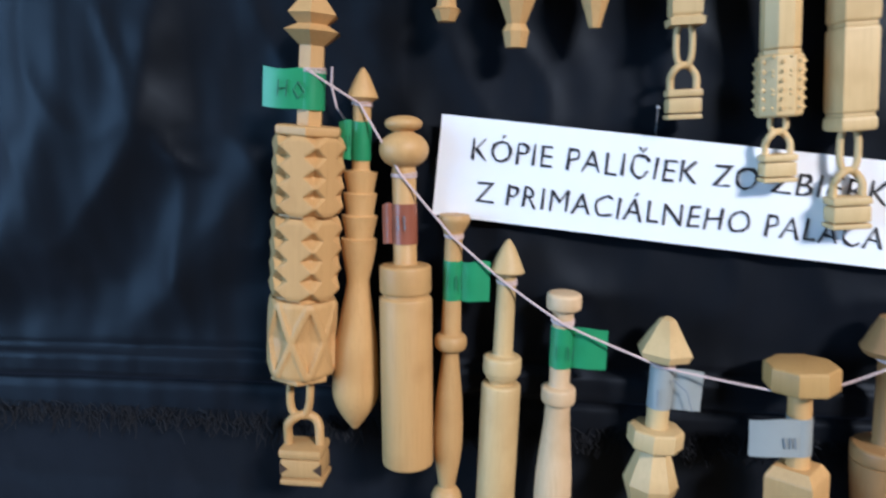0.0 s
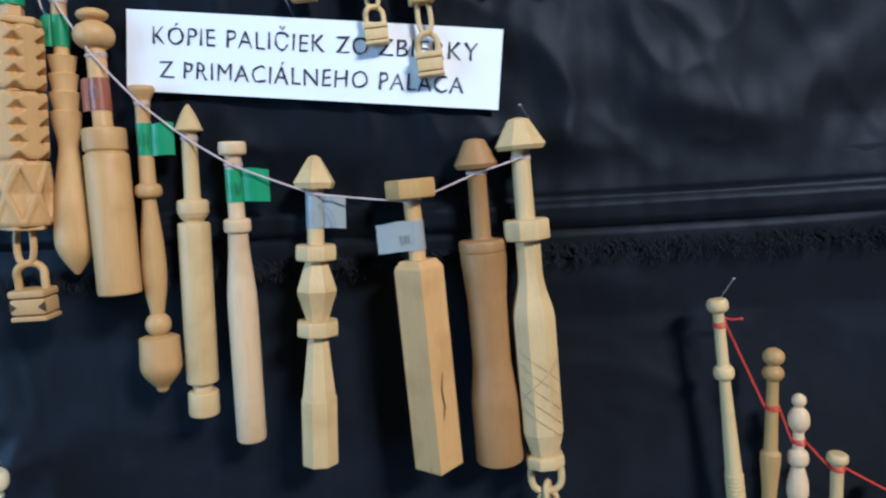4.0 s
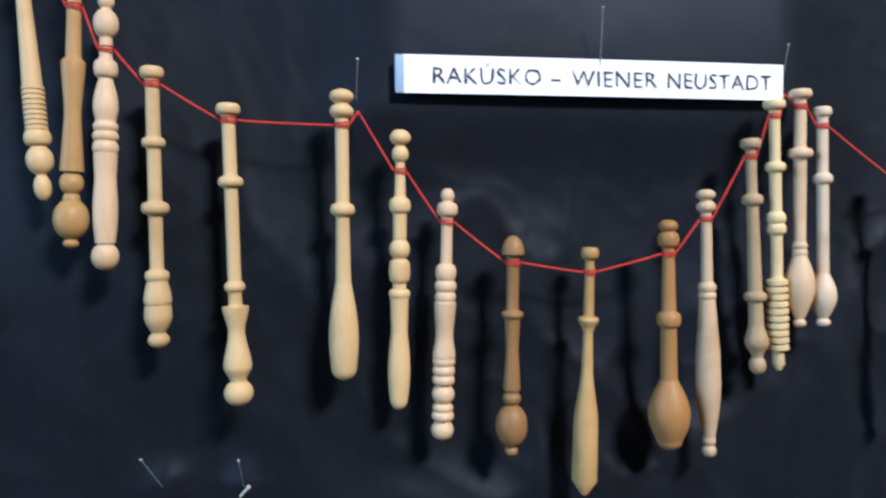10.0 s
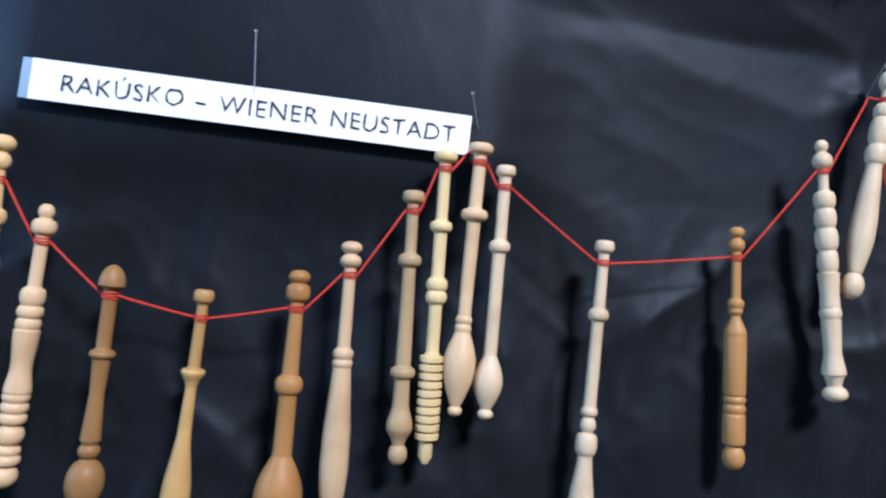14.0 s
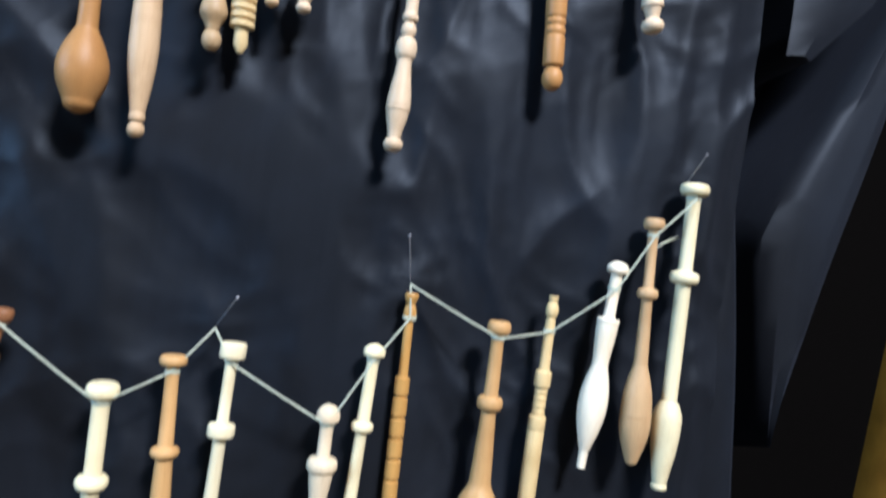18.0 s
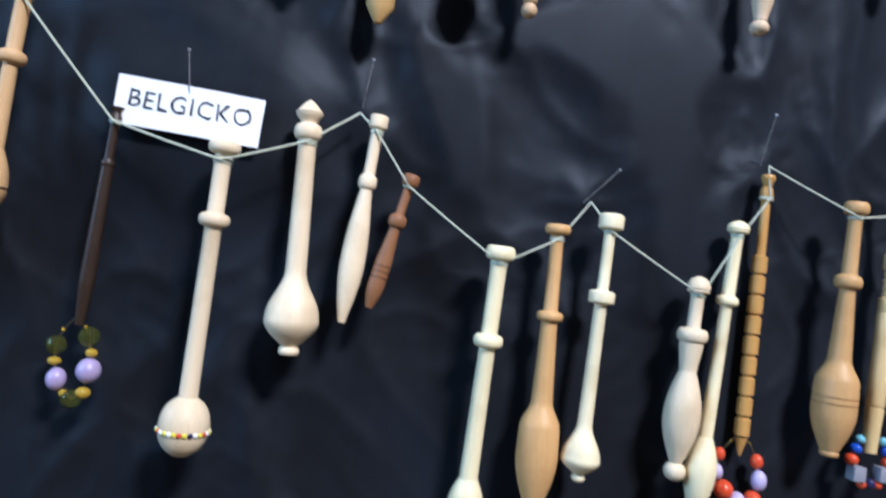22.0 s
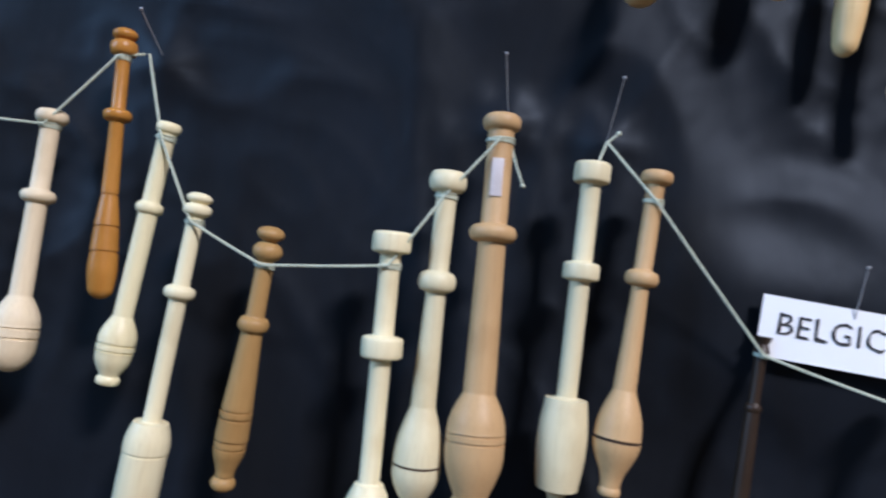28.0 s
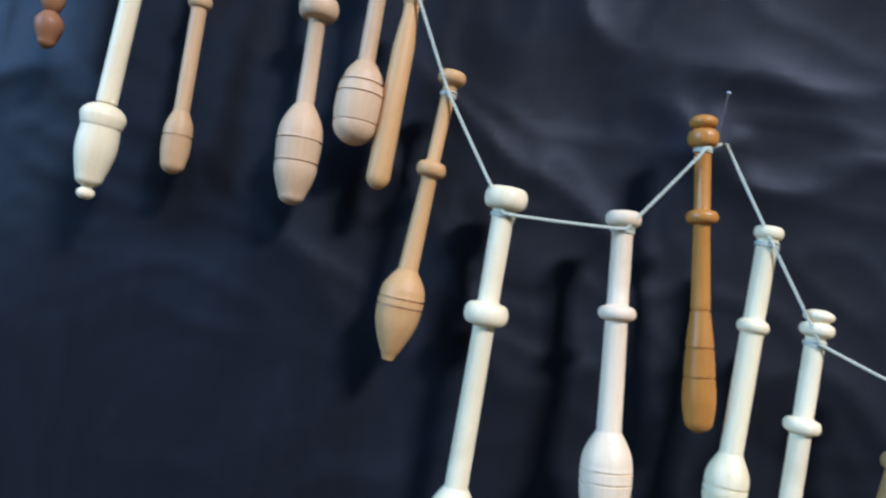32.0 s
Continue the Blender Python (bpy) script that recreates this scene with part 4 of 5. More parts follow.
bobbin("r19", 0.3420, 0.0000, 1.5329, -8.8, 0.9, "pinkpale", 24, 14.2, "finial B5.6:2.8; head B7.9:4.2; neck T10.1:2.1,2.1; ring D7.6:4.6; ring D8.9:4.6; ring D10.1:4.8; bead D10.1:4.4; body T10.1:4.6,3.9 S5.1:3.9,4.2; ring D5.8:4.6; body S14.4:4.2,3.7 S10.1:3.7,5.1; neck S5.3:4.2,3.0; foot B7.1:5.3", "turned with many rings")
bobbin("r20", 0.3751, 0.0020, 1.5751, 6.2, 0.0, "pinkpale", 24, 19.3, "finial B4.8:3.1; head B10.2:4.5; neck T6.4:2.4,2.4; ring D6.4:4.5; ring D12.9:4.8; ring D9.1:4.8; body S10.5:3.3,4.1 E40.3:4.1,5.5,3.1,0.55; ball B12.3:4.8", "turned with many rings")
GROUP = "bobbins on the green-white cord"
bobbin("c0", -0.5229, 0.0006, 1.5270, 4.9, 0.0, "yellowpale", 24, 12.5, "head D9.5:7.1; neck T36.3:3.8,3.8; collar D7.4:7.1; shank T55.1:3.8,4.4; bulb E32.7:4.4,9.3,3.8,0.45; foot D6.0:4.9", "with a smooth egg-shaped end")
bobbin("c1", -0.4788, 0.0020, 1.4076, -0.6, 0.0, "redbrown", 24, 7.7, "head D5.8:4.2; neck T21.2:2.3,2.3; collar D3.9:4.2; shank T27.0:2.5,2.8; ring B10.6:3.7; ball E9.1:2.5,4.4,2.8,0.4 Q2.7:2.8", "with a round ball end")
bobbin("c2", -0.4491, 0.0020, 1.4037, 3.4, 0.0, "cream", 24, 6.7, "head D6.2:5.9; neck T24.6:3.1,3.1; collar D4.8:5.9; shank T56.0:3.1,3.3; cap H5.0:7.1 T2.7:7.1,6.4; bell E17.3:6.0,6.4,4.3,0.35 Q3.1:4.3; foot B4.0:2.8", "with a bell-shaped end")
bobbin("c3", -0.4311, 0.0057, 1.3967, 0.1, 0.0, "chestnutpale", 24, 7.7, "head D5.8:3.9; neck T37.7:2.1,2.3; collar D4.4:3.9; shank T35.1:2.5,2.5; bulb E8.1:2.5,4.6,4.7,0.85; groove T0.8:4.4,4.4; bulb E8.5:4.7,4.7,3.9,0.3 Q3.5:3.9", "with a grooved egg-shaped end")
bobbin("c4", -0.3912, 0.0028, 1.3983, -0.7, 0.0, "pink", 24, 5.7, "head D5.7:5.8; neck T35.9:2.6,2.7; collar D7.2:6.5; shank T28.7:2.7,2.9; bulb E11.3:3.4,7.2,7.4,0.85; groove T0.8:7.0,7.0; bulb T6.4:7.4,6.9; groove T0.8:6.5,6.5; bulb E10.0:6.9,6.9,4.3,0.05 Q3.2:4.3", "with a grooved egg-shaped end")
bobbin("c5", -0.3708, 0.0020, 1.4160, 1.2, 0.0, "pink", 24, 5.7, "head D5.7:5.5; neck T30.4:2.6,2.6; collar D4.7:5.5; shank T38.0:2.6,2.8; bulb E6.6:3.4,6.4,6.9,0.9; groove T0.8:6.5,6.5; bulb T3.0:7.2,7.6; groove T0.8:7.2,7.2; bulb E8.4:7.6,7.7,7.2,0.4; groove T0.8:6.9,6.9; bulb Q6.6:7.1", "with a grooved egg-shaped end")
bobbin("c6", -0.3603, 0.0020, 1.3658, 2.3, 0.0, "tan", 24, 1.9, "head D7.9:3.2; body S16.5:2.4,3.6 T39.8:3.6,3.9 Q4.5:3.9", "with a long swelling body")
bobbin("c7", -0.3440, 0.0028, 1.3386, 4.3, 0.0, "beech", 24, 7.5, "head D4.1:4.5; neck T26.1:2.2,2.2; collar D4.7:4.8; shank T30.8:2.5,3.2; bulb E9.0:3.2,7.2,7.4,0.9; groove T0.7:6.9,6.9; bulb T1.9:7.4,7.4; groove T0.7:6.9,6.9; bulb E14.2:7.4,7.2,3.0,0.05; foot T2.6:2.8,1.8", "with a grooved egg-shaped end")
bobbin("c8", -0.3213, 0.0012, 1.3037, 1.4, 0.6, "cream", 24, 8.8, "head D7.0:6.9; neck T30.1:3.5,3.4; collar D7.0:7.1; shank T51.6:3.4,3.7; bulb E34.4:3.9,7.6,3.4,0.25; foot D3.3:4.3", "with a smooth egg-shaped end")
bobbin("c9", -0.2838, 0.0020, 1.3016, -3.3, -2.7, "pale", 24, 5.9, "head D4.9:5.6; neck T25.1:3.3,3.3; collar D4.4:5.9; shank T34.6:3.5,3.8; bulb E10.5:4.2,7.8,8.0,0.9; groove T0.8:7.5,7.5; bulb T2.7:8.0,8.0; groove T0.8:7.5,7.5; bulb T2.5:8.0,7.8 Q9.3:7.8", "with a grooved egg-shaped end")
bobbin("c10", -0.2628, 0.0029, 1.3360, -6.2, -1.1, "orange", 24, 11.2, "finial B4.8:4.4; head D5.4:4.8; neck T20.6:2.5,2.5; collar D4.0:5.0; shank T27.0:2.5,3.0; groove T0.8:2.7,2.7; body T10.8:3.0,4.3; groove T0.8:3.9,3.9; body T8.3:4.3,4.8; groove T0.8:4.4,4.4; body E12.7:4.8,5.1,4.4,0.5 Q3.9:4.4", "with a long swelling body")
bobbin("c11", -0.2384, 0.0010, 1.3034, 2.6, -0.7, "yellowpale", 24, 5.7, "head D4.0:4.4; neck T25.7:3.1,3.1; collar D4.0:4.8; shank T37.6:3.4,3.4; bulb E9.4:3.4,6.5,6.5,0.9; groove T0.8:6.0,6.0; bulb T1.7:6.5,6.5; groove T0.8:6.0,6.0; bulb E8.5:6.5,6.3,3.2,0.1; foot D3.4:4.1", "with a grooved egg-shaped end")
bobbin("c12", -0.2211, -0.0013, 1.2799, 1.7, 0.1, "cream", 24, 10.6, "finial B4.2:4.5; head D4.0:5.0; neck T25.5:2.9,2.9; collar D4.4:5.4; shank T43.7:3.1,3.1; barrel E10.0:6.0,7.8,7.8,0.8; groove T1.0:7.4,7.4; barrel U20.1:7.6", "with a barrel-shaped end")
bobbin("c13", -0.1917, -0.0062, 1.2719, 2.2, 4.2, "honeytan", 24, 13.5, "finial B5.2:4.7; head B7.0:5.1; neck T19.6:3.0,3.2; collar D5.0:5.3; shank T27.1:3.6,5.3; groove T0.9:4.9,4.9; ring T1.7:5.5,5.5; groove T0.9:4.9,4.9; body T7.0:5.5,5.7; groove T0.9:5.1,5.1; ring T1.7:5.5,5.5; groove T0.9:5.1,5.1; body S9.6:5.5,3.2; foot B5.7:4.3", "with a long swelling body")
bobbin("c14", -0.1499, -0.0080, 1.2766, -4.1, 0.9, "cream", 24, 11.6, "head R7.2:6.6; neck T27.9:3.5,3.5; collar R7.4:7.0; shank T41.2:3.5,3.5; bulb E24.5:4.8,8.3,7.0,0.45 S2.5:7.0,3.1; foot T1.7:2.9,2.5 T3.0:2.5,1.2", "with a smooth egg-shaped end")
bobbin("c15", -0.1348, -0.0043, 1.3003, -3.0, 0.0, "cream", 24, 8.6, "head D7.1:6.5; neck T27.4:3.5,3.5; collar D6.7:6.5; shank T38.6:3.4,4.3; bulb E18.6:4.3,8.1,8.1,0.92; burntline T0.9:7.7,7.7; bulb E13.4:8.1,8.1,2.8,0.1; foot D3.0:3.7", "with a burnt-lined bulb")
bobbin("c16", -0.1199, -0.0031, 1.3225, -4.3, -2.1, "beechred", 24, 9.1, "head D5.6:6.6; neck T32.7:4.5,4.5; collar D5.6:8.1; shank T50.7:4.7,5.4; bulb E12.1:5.6,9.6,9.8,0.95; groove T0.9:9.4,9.4; bulb T1.7:9.8,9.8; groove T0.9:9.4,9.4; bulb E17.3:9.8,9.8,5.6,0.15; foot D4.1:6.6", "with a grooved egg-shaped end")
bobbin("c17", -0.0869, -0.0015, 1.3112, -2.2, 0.2, "cream", 24, 3.7, "head R7.2:6.2; neck T27.1:3.4,3.4; collar R6.1:6.2; shank T39.8:3.4,3.4; barrel E29.5:7.0,8.4,7.0,0.5; foot T1.7:3.6,3.4 T4.4:3.2,1.8", "with a barrel-shaped end")
bobbin("c18", -0.0649, -0.0004, 1.3117, 0.6, -1.7, "beechred", 24, 10.6, "head D4.6:5.4; neck T29.8:3.0,3.0; collar D5.1:5.6; shank T35.0:2.8,3.8; bulb E15.4:3.8,7.6,7.8,0.92; burntline T1.1:7.4,7.4; bulb S14.8:7.8,3.2; foot D3.3:3.6", "with a burnt-lined bulb")
bobbin("c19", -0.0223, 0.0020, 1.2623, 0.5, 0.0, "ebony", 16, 6.2, "head T1.9:3.0,2.2 T3.3:1.7,2.8; neck T17.4:1.9,1.9; collar D2.9:2.8; shank T48.5:2.4,3.2; tip T17.9:3.2,1.9", "with green and purple beads")
bobbin("c20", 0.0259, -0.0080, 1.2542, -0.9, 0.0, "pale", 24, 8.3, "head D5.3:6.5; neck T24.7:3.4,3.4; collar D5.3:6.3; shank T69.7:3.4,3.8; ball B23.3:10.1", "with a bead-belted ball")
bobbin("c21", 0.0564, -0.0018, 1.2781, -3.9, -0.5, "pale", 24, 18.4, "head C5.7:5.9 S4.8:5.7,3.1; ring D6.5:5.9; neck T55.2:3.7,4.4; bulb S19.6:4.4,11.2 E12.4:11.2,11.4,3.0,0.12; foot D3.6:4.4", "with a smooth egg-shaped end")
bobbin("c22", 0.0860, 0.0013, 1.2772, 1.9, 0.0, "pale", 24, 7.4, "head R5.9:4.0; neck T20.5:2.5,2.5; collar D5.9:4.0; body E58.1:2.5,5.4,1.6,0.55", "with a long swelling body")
bobbin("c23", 0.1038, 0.0007, 1.2541, 9.8, 0.0, "redbrown", 24, 5.6, "head D5.4:3.8; neck T13.1:2.0,2.0; collar D5.4:4.0; body T17.2:2.2,3.8; groove T0.8:3.4,3.4; ring T1.8:3.8,3.8; groove T0.8:3.4,3.4; ring T1.8:3.8,3.8; groove T0.8:3.4,3.4; body E13.1:3.8,3.8,1.6,0.2", "with a long swelling body")
bobbin("c24", 0.1460, -0.0034, 1.2295, -0.7, 2.4, "yellowpale", 24, 7.7, "head D6.2:6.5; neck T32.3:3.5,3.5; collar D5.4:6.5; shank T57.5:3.5,4.0; bulb E26.2:4.2,7.9,3.0,0.45; foot D4.4:4.2", "with a smooth egg-shaped end")
bobbin("c25", 0.1705, 0.0015, 1.2430, -2.8, -0.4, "beech", 24, 6.5, "head D4.5:5.7; neck T34.0:2.7,3.2; collar D4.2:5.9; shank T34.5:3.5,4.7; bulb S12.5:4.7,8.9 E31.7:8.9,9.2,4.5,0.35; foot D4.2:5.0", "with a smooth egg-shaped end")
bobbin("c26", 0.1940, 0.0014, 1.2512, 0.1, -2.1, "cream", 24, 8.0, "head R7.0:5.5; neck T27.3:2.5,2.5; collar R5.8:5.7; shank T52.4:2.7,3.2; bulb S13.8:3.2,8.2 E7.3:8.2,8.5,3.0,0.2; foot B4.0:3.0", "with a smooth egg-shaped end")
bobbin("c27", 0.2373, 0.0000, 1.2299, -0.8, 1.2, "pale", 24, 8.3, "head H5.5:5.2 D2.1:5.0; neck T15.8:2.9,2.9; collar D6.2:6.7; body S13.2:5.2,3.8 E40.3:3.8,8.1,2.9,0.5; foot B8.3:4.8", "with a long swelling body")
bobbin("c28", 0.2535, 0.0028, 1.2577, 1.3, 0.0, "yellowpale", 24, 6.8, "head H3.9:5.0 D1.8:4.8; neck T28.9:2.6,2.9; collar D4.2:5.0; shank T60.2:2.6,3.1; bulb E32.6:3.4,6.9,2.9,0.45; foot D3.7:3.4", "with a smooth egg-shaped end")
bobbin("c29", 0.2667, 0.0072, 1.2816, -1.7, 0.0, "amber", 24, 10.9, "finial T1.1:2.7,3.2 S3.5:3.2,2.2; head B9.1:2.9; neck T23.5:2.0,2.2; ringed_section V84.0:9,3.4,2.35; tip T8.5:2.9,0.5", "cut in rings with red beads")
bobbin("c30", 0.3070, 0.0009, 1.2748, -0.9, 0.0, "beech", 24, 7.5, "head D5.9:5.4; neck T28.0:2.8,3.3; collar D6.1:5.9; shank T31.7:3.3,4.9; bulb S11.7:4.9,9.2 T5.6:9.2,9.5; groove T0.8:9.0,9.0; bulb T2.1:9.5,9.5; groove T0.8:9.0,9.0; bulb E20.8:9.5,9.5,4.1,0.1; foot D2.9:4.1", "with a grooved egg-shaped end")
bobbin("c31", 0.3322, 0.0064, 1.2892, -0.1, 0.0, "yellowtan", 24, 16.2, "finial T2.5:2.5,2.0; head B8.5:3.0; neck T23.9:2.3,2.5; ferrule R7.7:3.8; ridged_section N12.9:4,3.0,2.5; ring R6.9:4.0; body R43.9:4.0; groove T0.8:3.5,3.5; body T20.6:4.0,3.0", "with blue and red beads on a wire")
bobbin("c32", 0.3597, 0.0025, 1.3092, 2.9, 0.0, "white", 24, 13.0, "head H3.9:5.2 D1.7:5.0; neck T21.2:2.7,2.7; body R2.8:5.2 S19.3:5.0,3.7 E39.2:3.7,6.7,2.5,0.45 T8.6:2.2,2.0", "with a long swelling body")
bobbin("c33", 0.3742, 0.0028, 1.3315, -2.4, 0.0, "chestnutpale", 24, 8.0, "head D5.2:5.0; neck T27.8:2.3,2.5; collar D4.7:5.0; shank T31.0:2.5,3.3; bulb E23.4:3.3,7.0,7.3,0.85; groove T0.8:7.0,7.0; bulb E20.3:7.3,7.3,3.0,0.1 Q2.5:3.0", "with a grooved egg-shaped end")
bobbin("c34", 0.3927, 0.0039, 1.3508, -0.9, 0.0, "yellowpale", 24, 7.2, "head D5.6:6.9; neck T36.2:3.3,3.3; collar D5.8:6.9; shank T56.3:3.6,3.6; bulb E38.2:4.4,6.9,3.3,0.22; foot D3.1:3.8", "with a smooth egg-shaped end")

# ---- carved chains and padlocks cut from one piece with their bobbins ----
def oval(w, h, z, flat=True, n=26, square=0.75):
    """A closed oval in the local x-z plane (or y-z, if not flat), w wide and h high round the height z."""
    out = []
    for i in range(n):
        a = 2 * math.pi * i / n
        c, s = math.cos(a), math.sin(a)
        u, v = w / 2 * math.copysign(abs(c) ** square, c), h / 2 * math.copysign(abs(s) ** square, s)
        out.append((u, 0, z + v) if flat else (0.35 * u, u * 0.9, z + v))
    return out


def padlock(top, depth, k, tone, face=True, swing=0.0, long=1.0):
    """A wooden link and a padlock hanging in it. depth: where the bobbin's body ends, in metres; k: the size."""
    mat = WOODS[tone]
    part("link", mesh_of("link", *tube(oval(0.0095 * k, 0.020 * k * long, -depth - 0.010 * k * long + 0.0025 * k), 0.0019 * k, 10, True), mat), top)
    z = -depth - 0.020 * k * long - 0.0090 * k
    u = [(0.0076 * k * math.cos(a), 0.0015 * math.sin(a * 2), z + 0.0038 * k + 0.0082 * k * math.sin(a)) for a in [math.pi * i / 14 for i in range(15)]]
    u = [(u[0][0], 0, z - 0.006 * k)] + u + [(u[-1][0], 0, z - 0.006 * k)]
    lock = part("padlock", mesh_of("padlock", *joined([
        block(0.0205 * k, 0.016 * k, 0.0045 * k, (0, 0, z - 0.0045 * k), 0.0017 * k), block(0.0195 * k, 0.015 * k, 0.009 * k, (0, 0, z - 0.0118 * k), 0.0014 * k),
        block(0.0205 * k, 0.016 * k, 0.003 * k, (0, 0, z - 0.0185 * k), 0.0013 * k)]), mat, True, 35), top)
    part("shackle", mesh_of("shackle", *tube(u, 0.0022 * k, 10), mat), lock)
    lock.matrix_basis = Matrix.Translation((0, 0, -depth)) @ pose(0, 0, 0, 0, swing, 0) @ Matrix.Translation((0, 0, depth))
    if face:
        notch = [((-0.0098 * k, -0.0077 * k, z - 0.009 * k), (-0.0098 * k, -0.0077 * k, z - 0.0145 * k), (-0.006 * k, -0.0079 * k, z - 0.0118 * k)),
                 ((0.0098 * k, -0.0077 * k, z - 0.009 * k), (0.006 * k, -0.0079 * k, z - 0.0118 * k), (0.0098 * k, -0.0077 * k, z - 0.0145 * k))]
        for tri in notch:
            back = [(x, y + 0.001, zz) for x, y, zz in tri]
            part("notch", mesh_of("notch", [*tri, *back], [(0, 1, 2), (3, 5, 4), (0, 3, 4, 1), (1, 4, 5, 2), (2, 5, 3, 0)], BURNT, False), lock)


def studs(top, start, end, radius, sides, rows, mat, turned=0.0, size=0.0052, out=0.0016):
    """Carved pyramids in rows over the faces and edges of a many-sided barrel, between two depths in metres."""
    pieces = []
    for r in range(rows):
        z = -(start + (end - start) * (r + 0.5) / rows)
        for f in range(sides * 2):
            a = 2 * math.pi * (f / 2 + 0.5) / sides + turned
            reach = radius if f % 2 == 0 else radius * math.cos(math.pi / sides)
            if (r + f) % 2 and f % 2:
                z2 = z + (end - start) / rows * 0.5
            else:
                z2 = z
            n, t = Vector((math.cos(a), math.sin(a), 0)), Vector((-math.sin(a), math.cos(a), 0))
            c = n * (reach - 0.0008) + Vector((0, 0, z2))
            base = [c + t * size * sx * (0.5 if f % 2 == 0 else 0.8) + Vector((0, 0, size * sz)) for sx, sz in ((-1, 0), (0, -0.9), (1, 0), (0, 0.9))]
            pieces.append(([tuple(p) for p in base] + [tuple(c + n * (out + 0.0008))], [(0, 1, 4), (1, 2, 4), (2, 3, 4), (3, 0, 4), (3, 2, 1, 0)]))
    tagged(part("carved_studs", mesh_of("carved_studs", *joined(pieces), mat, False), top, "rows of carved wooden points"), kind="stuff")


def carved(top, start, end, radius, columns, cuts, mat, depth, turn=0.1):
    """A barrel cut with rows of three-cornered notches, or with crossed ribs when cuts is 0."""
    verts, faces, sides, rows = [], [], 96, 48
    for j in range(rows + 1):
        v = j / rows
        for k in range(sides):
            a = 2 * math.pi * k / sides
            u = abs((k * columns / sides) % 1.0 - 0.5) * 2
            edge = min(1.0, v / 0.05, (1 - v) / 0.05)
            if cuts:
                row = abs((v * cuts) % 1.0 - 0.5) * 2
                flat = math.cos(math.pi / columns) / math.cos((k / sides * columns % 1.0 - 0.5) * 2 * math.pi / columns)
                r = radius * flat - depth * max(0.0, min(1.0, 1.3 * row - 2.1 * (1 - u))) - 0.0006 * (1 - edge)
            else:
                w = abs(v * 2 - 1)
                gap = u - w
                r = radius - depth * min(1.0, (0.30 + 0.9 * max(0.0, gap) if abs(gap) > 0.27 else 0.30 * max(0.0, abs(gap) - 0.17) / 0.10)) - 0.0006 * (1 - edge)
            verts.append((r * math.cos(a + turn), r * math.sin(a + turn), -(start + (end - start) * v)))
    for j in range(rows):
        for k in range(sides):
            p, q = j * sides + k, j * sides + (k + 1) % sides
            faces.append((p, p + sides, q + sides, q))
    faces += [tuple(range(sides)), tuple(range(rows * sides, (rows + 1) * sides))[::-1]]
    part("carved_barrel", mesh_of("carved_barrel", verts, faces, mat, True, 28), top, "barrel carved with notches" if cuts else "barrel carved with crossed ribs")


first = PLACED["k1"]
deep = first["length"]
for a, b in ((0.3552, 0.5531), (0.5604, 0.7700)):
    carved(first["ob"], deep * a, deep * b, 0.0136, 6, 4, WOODS["tan"], 0.0038, 0.0)
carved(first["ob"], deep * 0.7775, deep * 0.985, 0.0127, 6, 0, WOODS["tan"], 0.0026, 0.0)
padlock(first["ob"], deep, 0.82, "tan", True, -5.0, 1.12)
padlock(PLACED["u4"]["ob"], PLACED["u4"]["length"], 0.55, "birch", False, 0.0, 1.27)
studs(PLACED["u5"]["ob"], PLACED["u5"]["length"] * 0.80, PLACED["u5"]["length"] * 0.985, 0.0080, 8, 6, WOODS["birch"], 0.2, 0.0011, 0.0002)
padlock(PLACED["u5"]["ob"], PLACED["u5"]["length"], 0.52, "birch", False, 0.0, 0.60)
padlock(PLACED["u6"]["ob"], PLACED["u6"]["length"], 0.60, "birch", False, 0.0, 1.22)

last = PLACED["k10"]
end = last["length"]
part("ring", mesh_of("ring", *tube(oval(0.0145, 0.0155, -end - 0.0052), 0.0017, 8, True), WOODS["birch"]), last["ob"])
part("link", mesh_of("link", *tube(oval(0.007, 0.0115, -end - 0.0145, False), 0.0014, 8, True), WOODS["birch"]), last["ob"])
part("link", mesh_of("link", *tube(oval(0.008, 0.010, -end - 0.0185), 0.0014, 8, True), WOODS["birch"]), last["ob"])
part("drop", lathe("drop", element("E14:1.5,5.2,2.0,.62")[1], 10, WOODS["birch"], end * 1000 + 22.5), last["ob"], "small carved wooden drop")
for i in range(5):  # incised lattice round the eight-sided body
    for s in (1, -1) if i == 1 else (1,):
        pts = []
        for k in range(13):
            a = radians(-150 + 10 * k) if s > 0 else radians(-30 - 10 * k)
            r = 0.0102 * math.cos(math.pi / 8) / math.cos((a + math.pi / 8) % (math.pi / 4) - math.pi / 8)
            pts.append((r * math.cos(a), r * math.sin(a), -end * (0.64 + 0.042 * i) - 0.0014 * k))
        part("incised_line", mesh_of("incised_line", *tube(pts, 0.00016, 4), WOODS["walnutpale"], False), last["ob"])
# a drying crack down the edge of the square block
block_ob, faces_y = PLACED["k8"]["ob"], -0.0107
split = [(0.0060, -0.089), (0.0050, -0.098), (0.0058, -0.105), (0.0046, -0.111)]
part("crack", mesh_of("crack", *tube([(x, faces_y + x * 0.72, z) for x, z in split], lambda s: 0.0001 + 0.0003 * math.sin(s * 3.1), 5), BURNT, False), block_ob, "dark drying crack")
part("crack", mesh_of("crack", *tube([(x, faces_y + 0.0010 - x * 0.72, z) for x, z in ((-0.0036, -0.1225), (-0.0032, -0.1290), (-0.0034, -0.1352))], lambda s: 0.0001 + 0.00025 * s, 5), BURNT, False), block_ob, "dark drying crack")


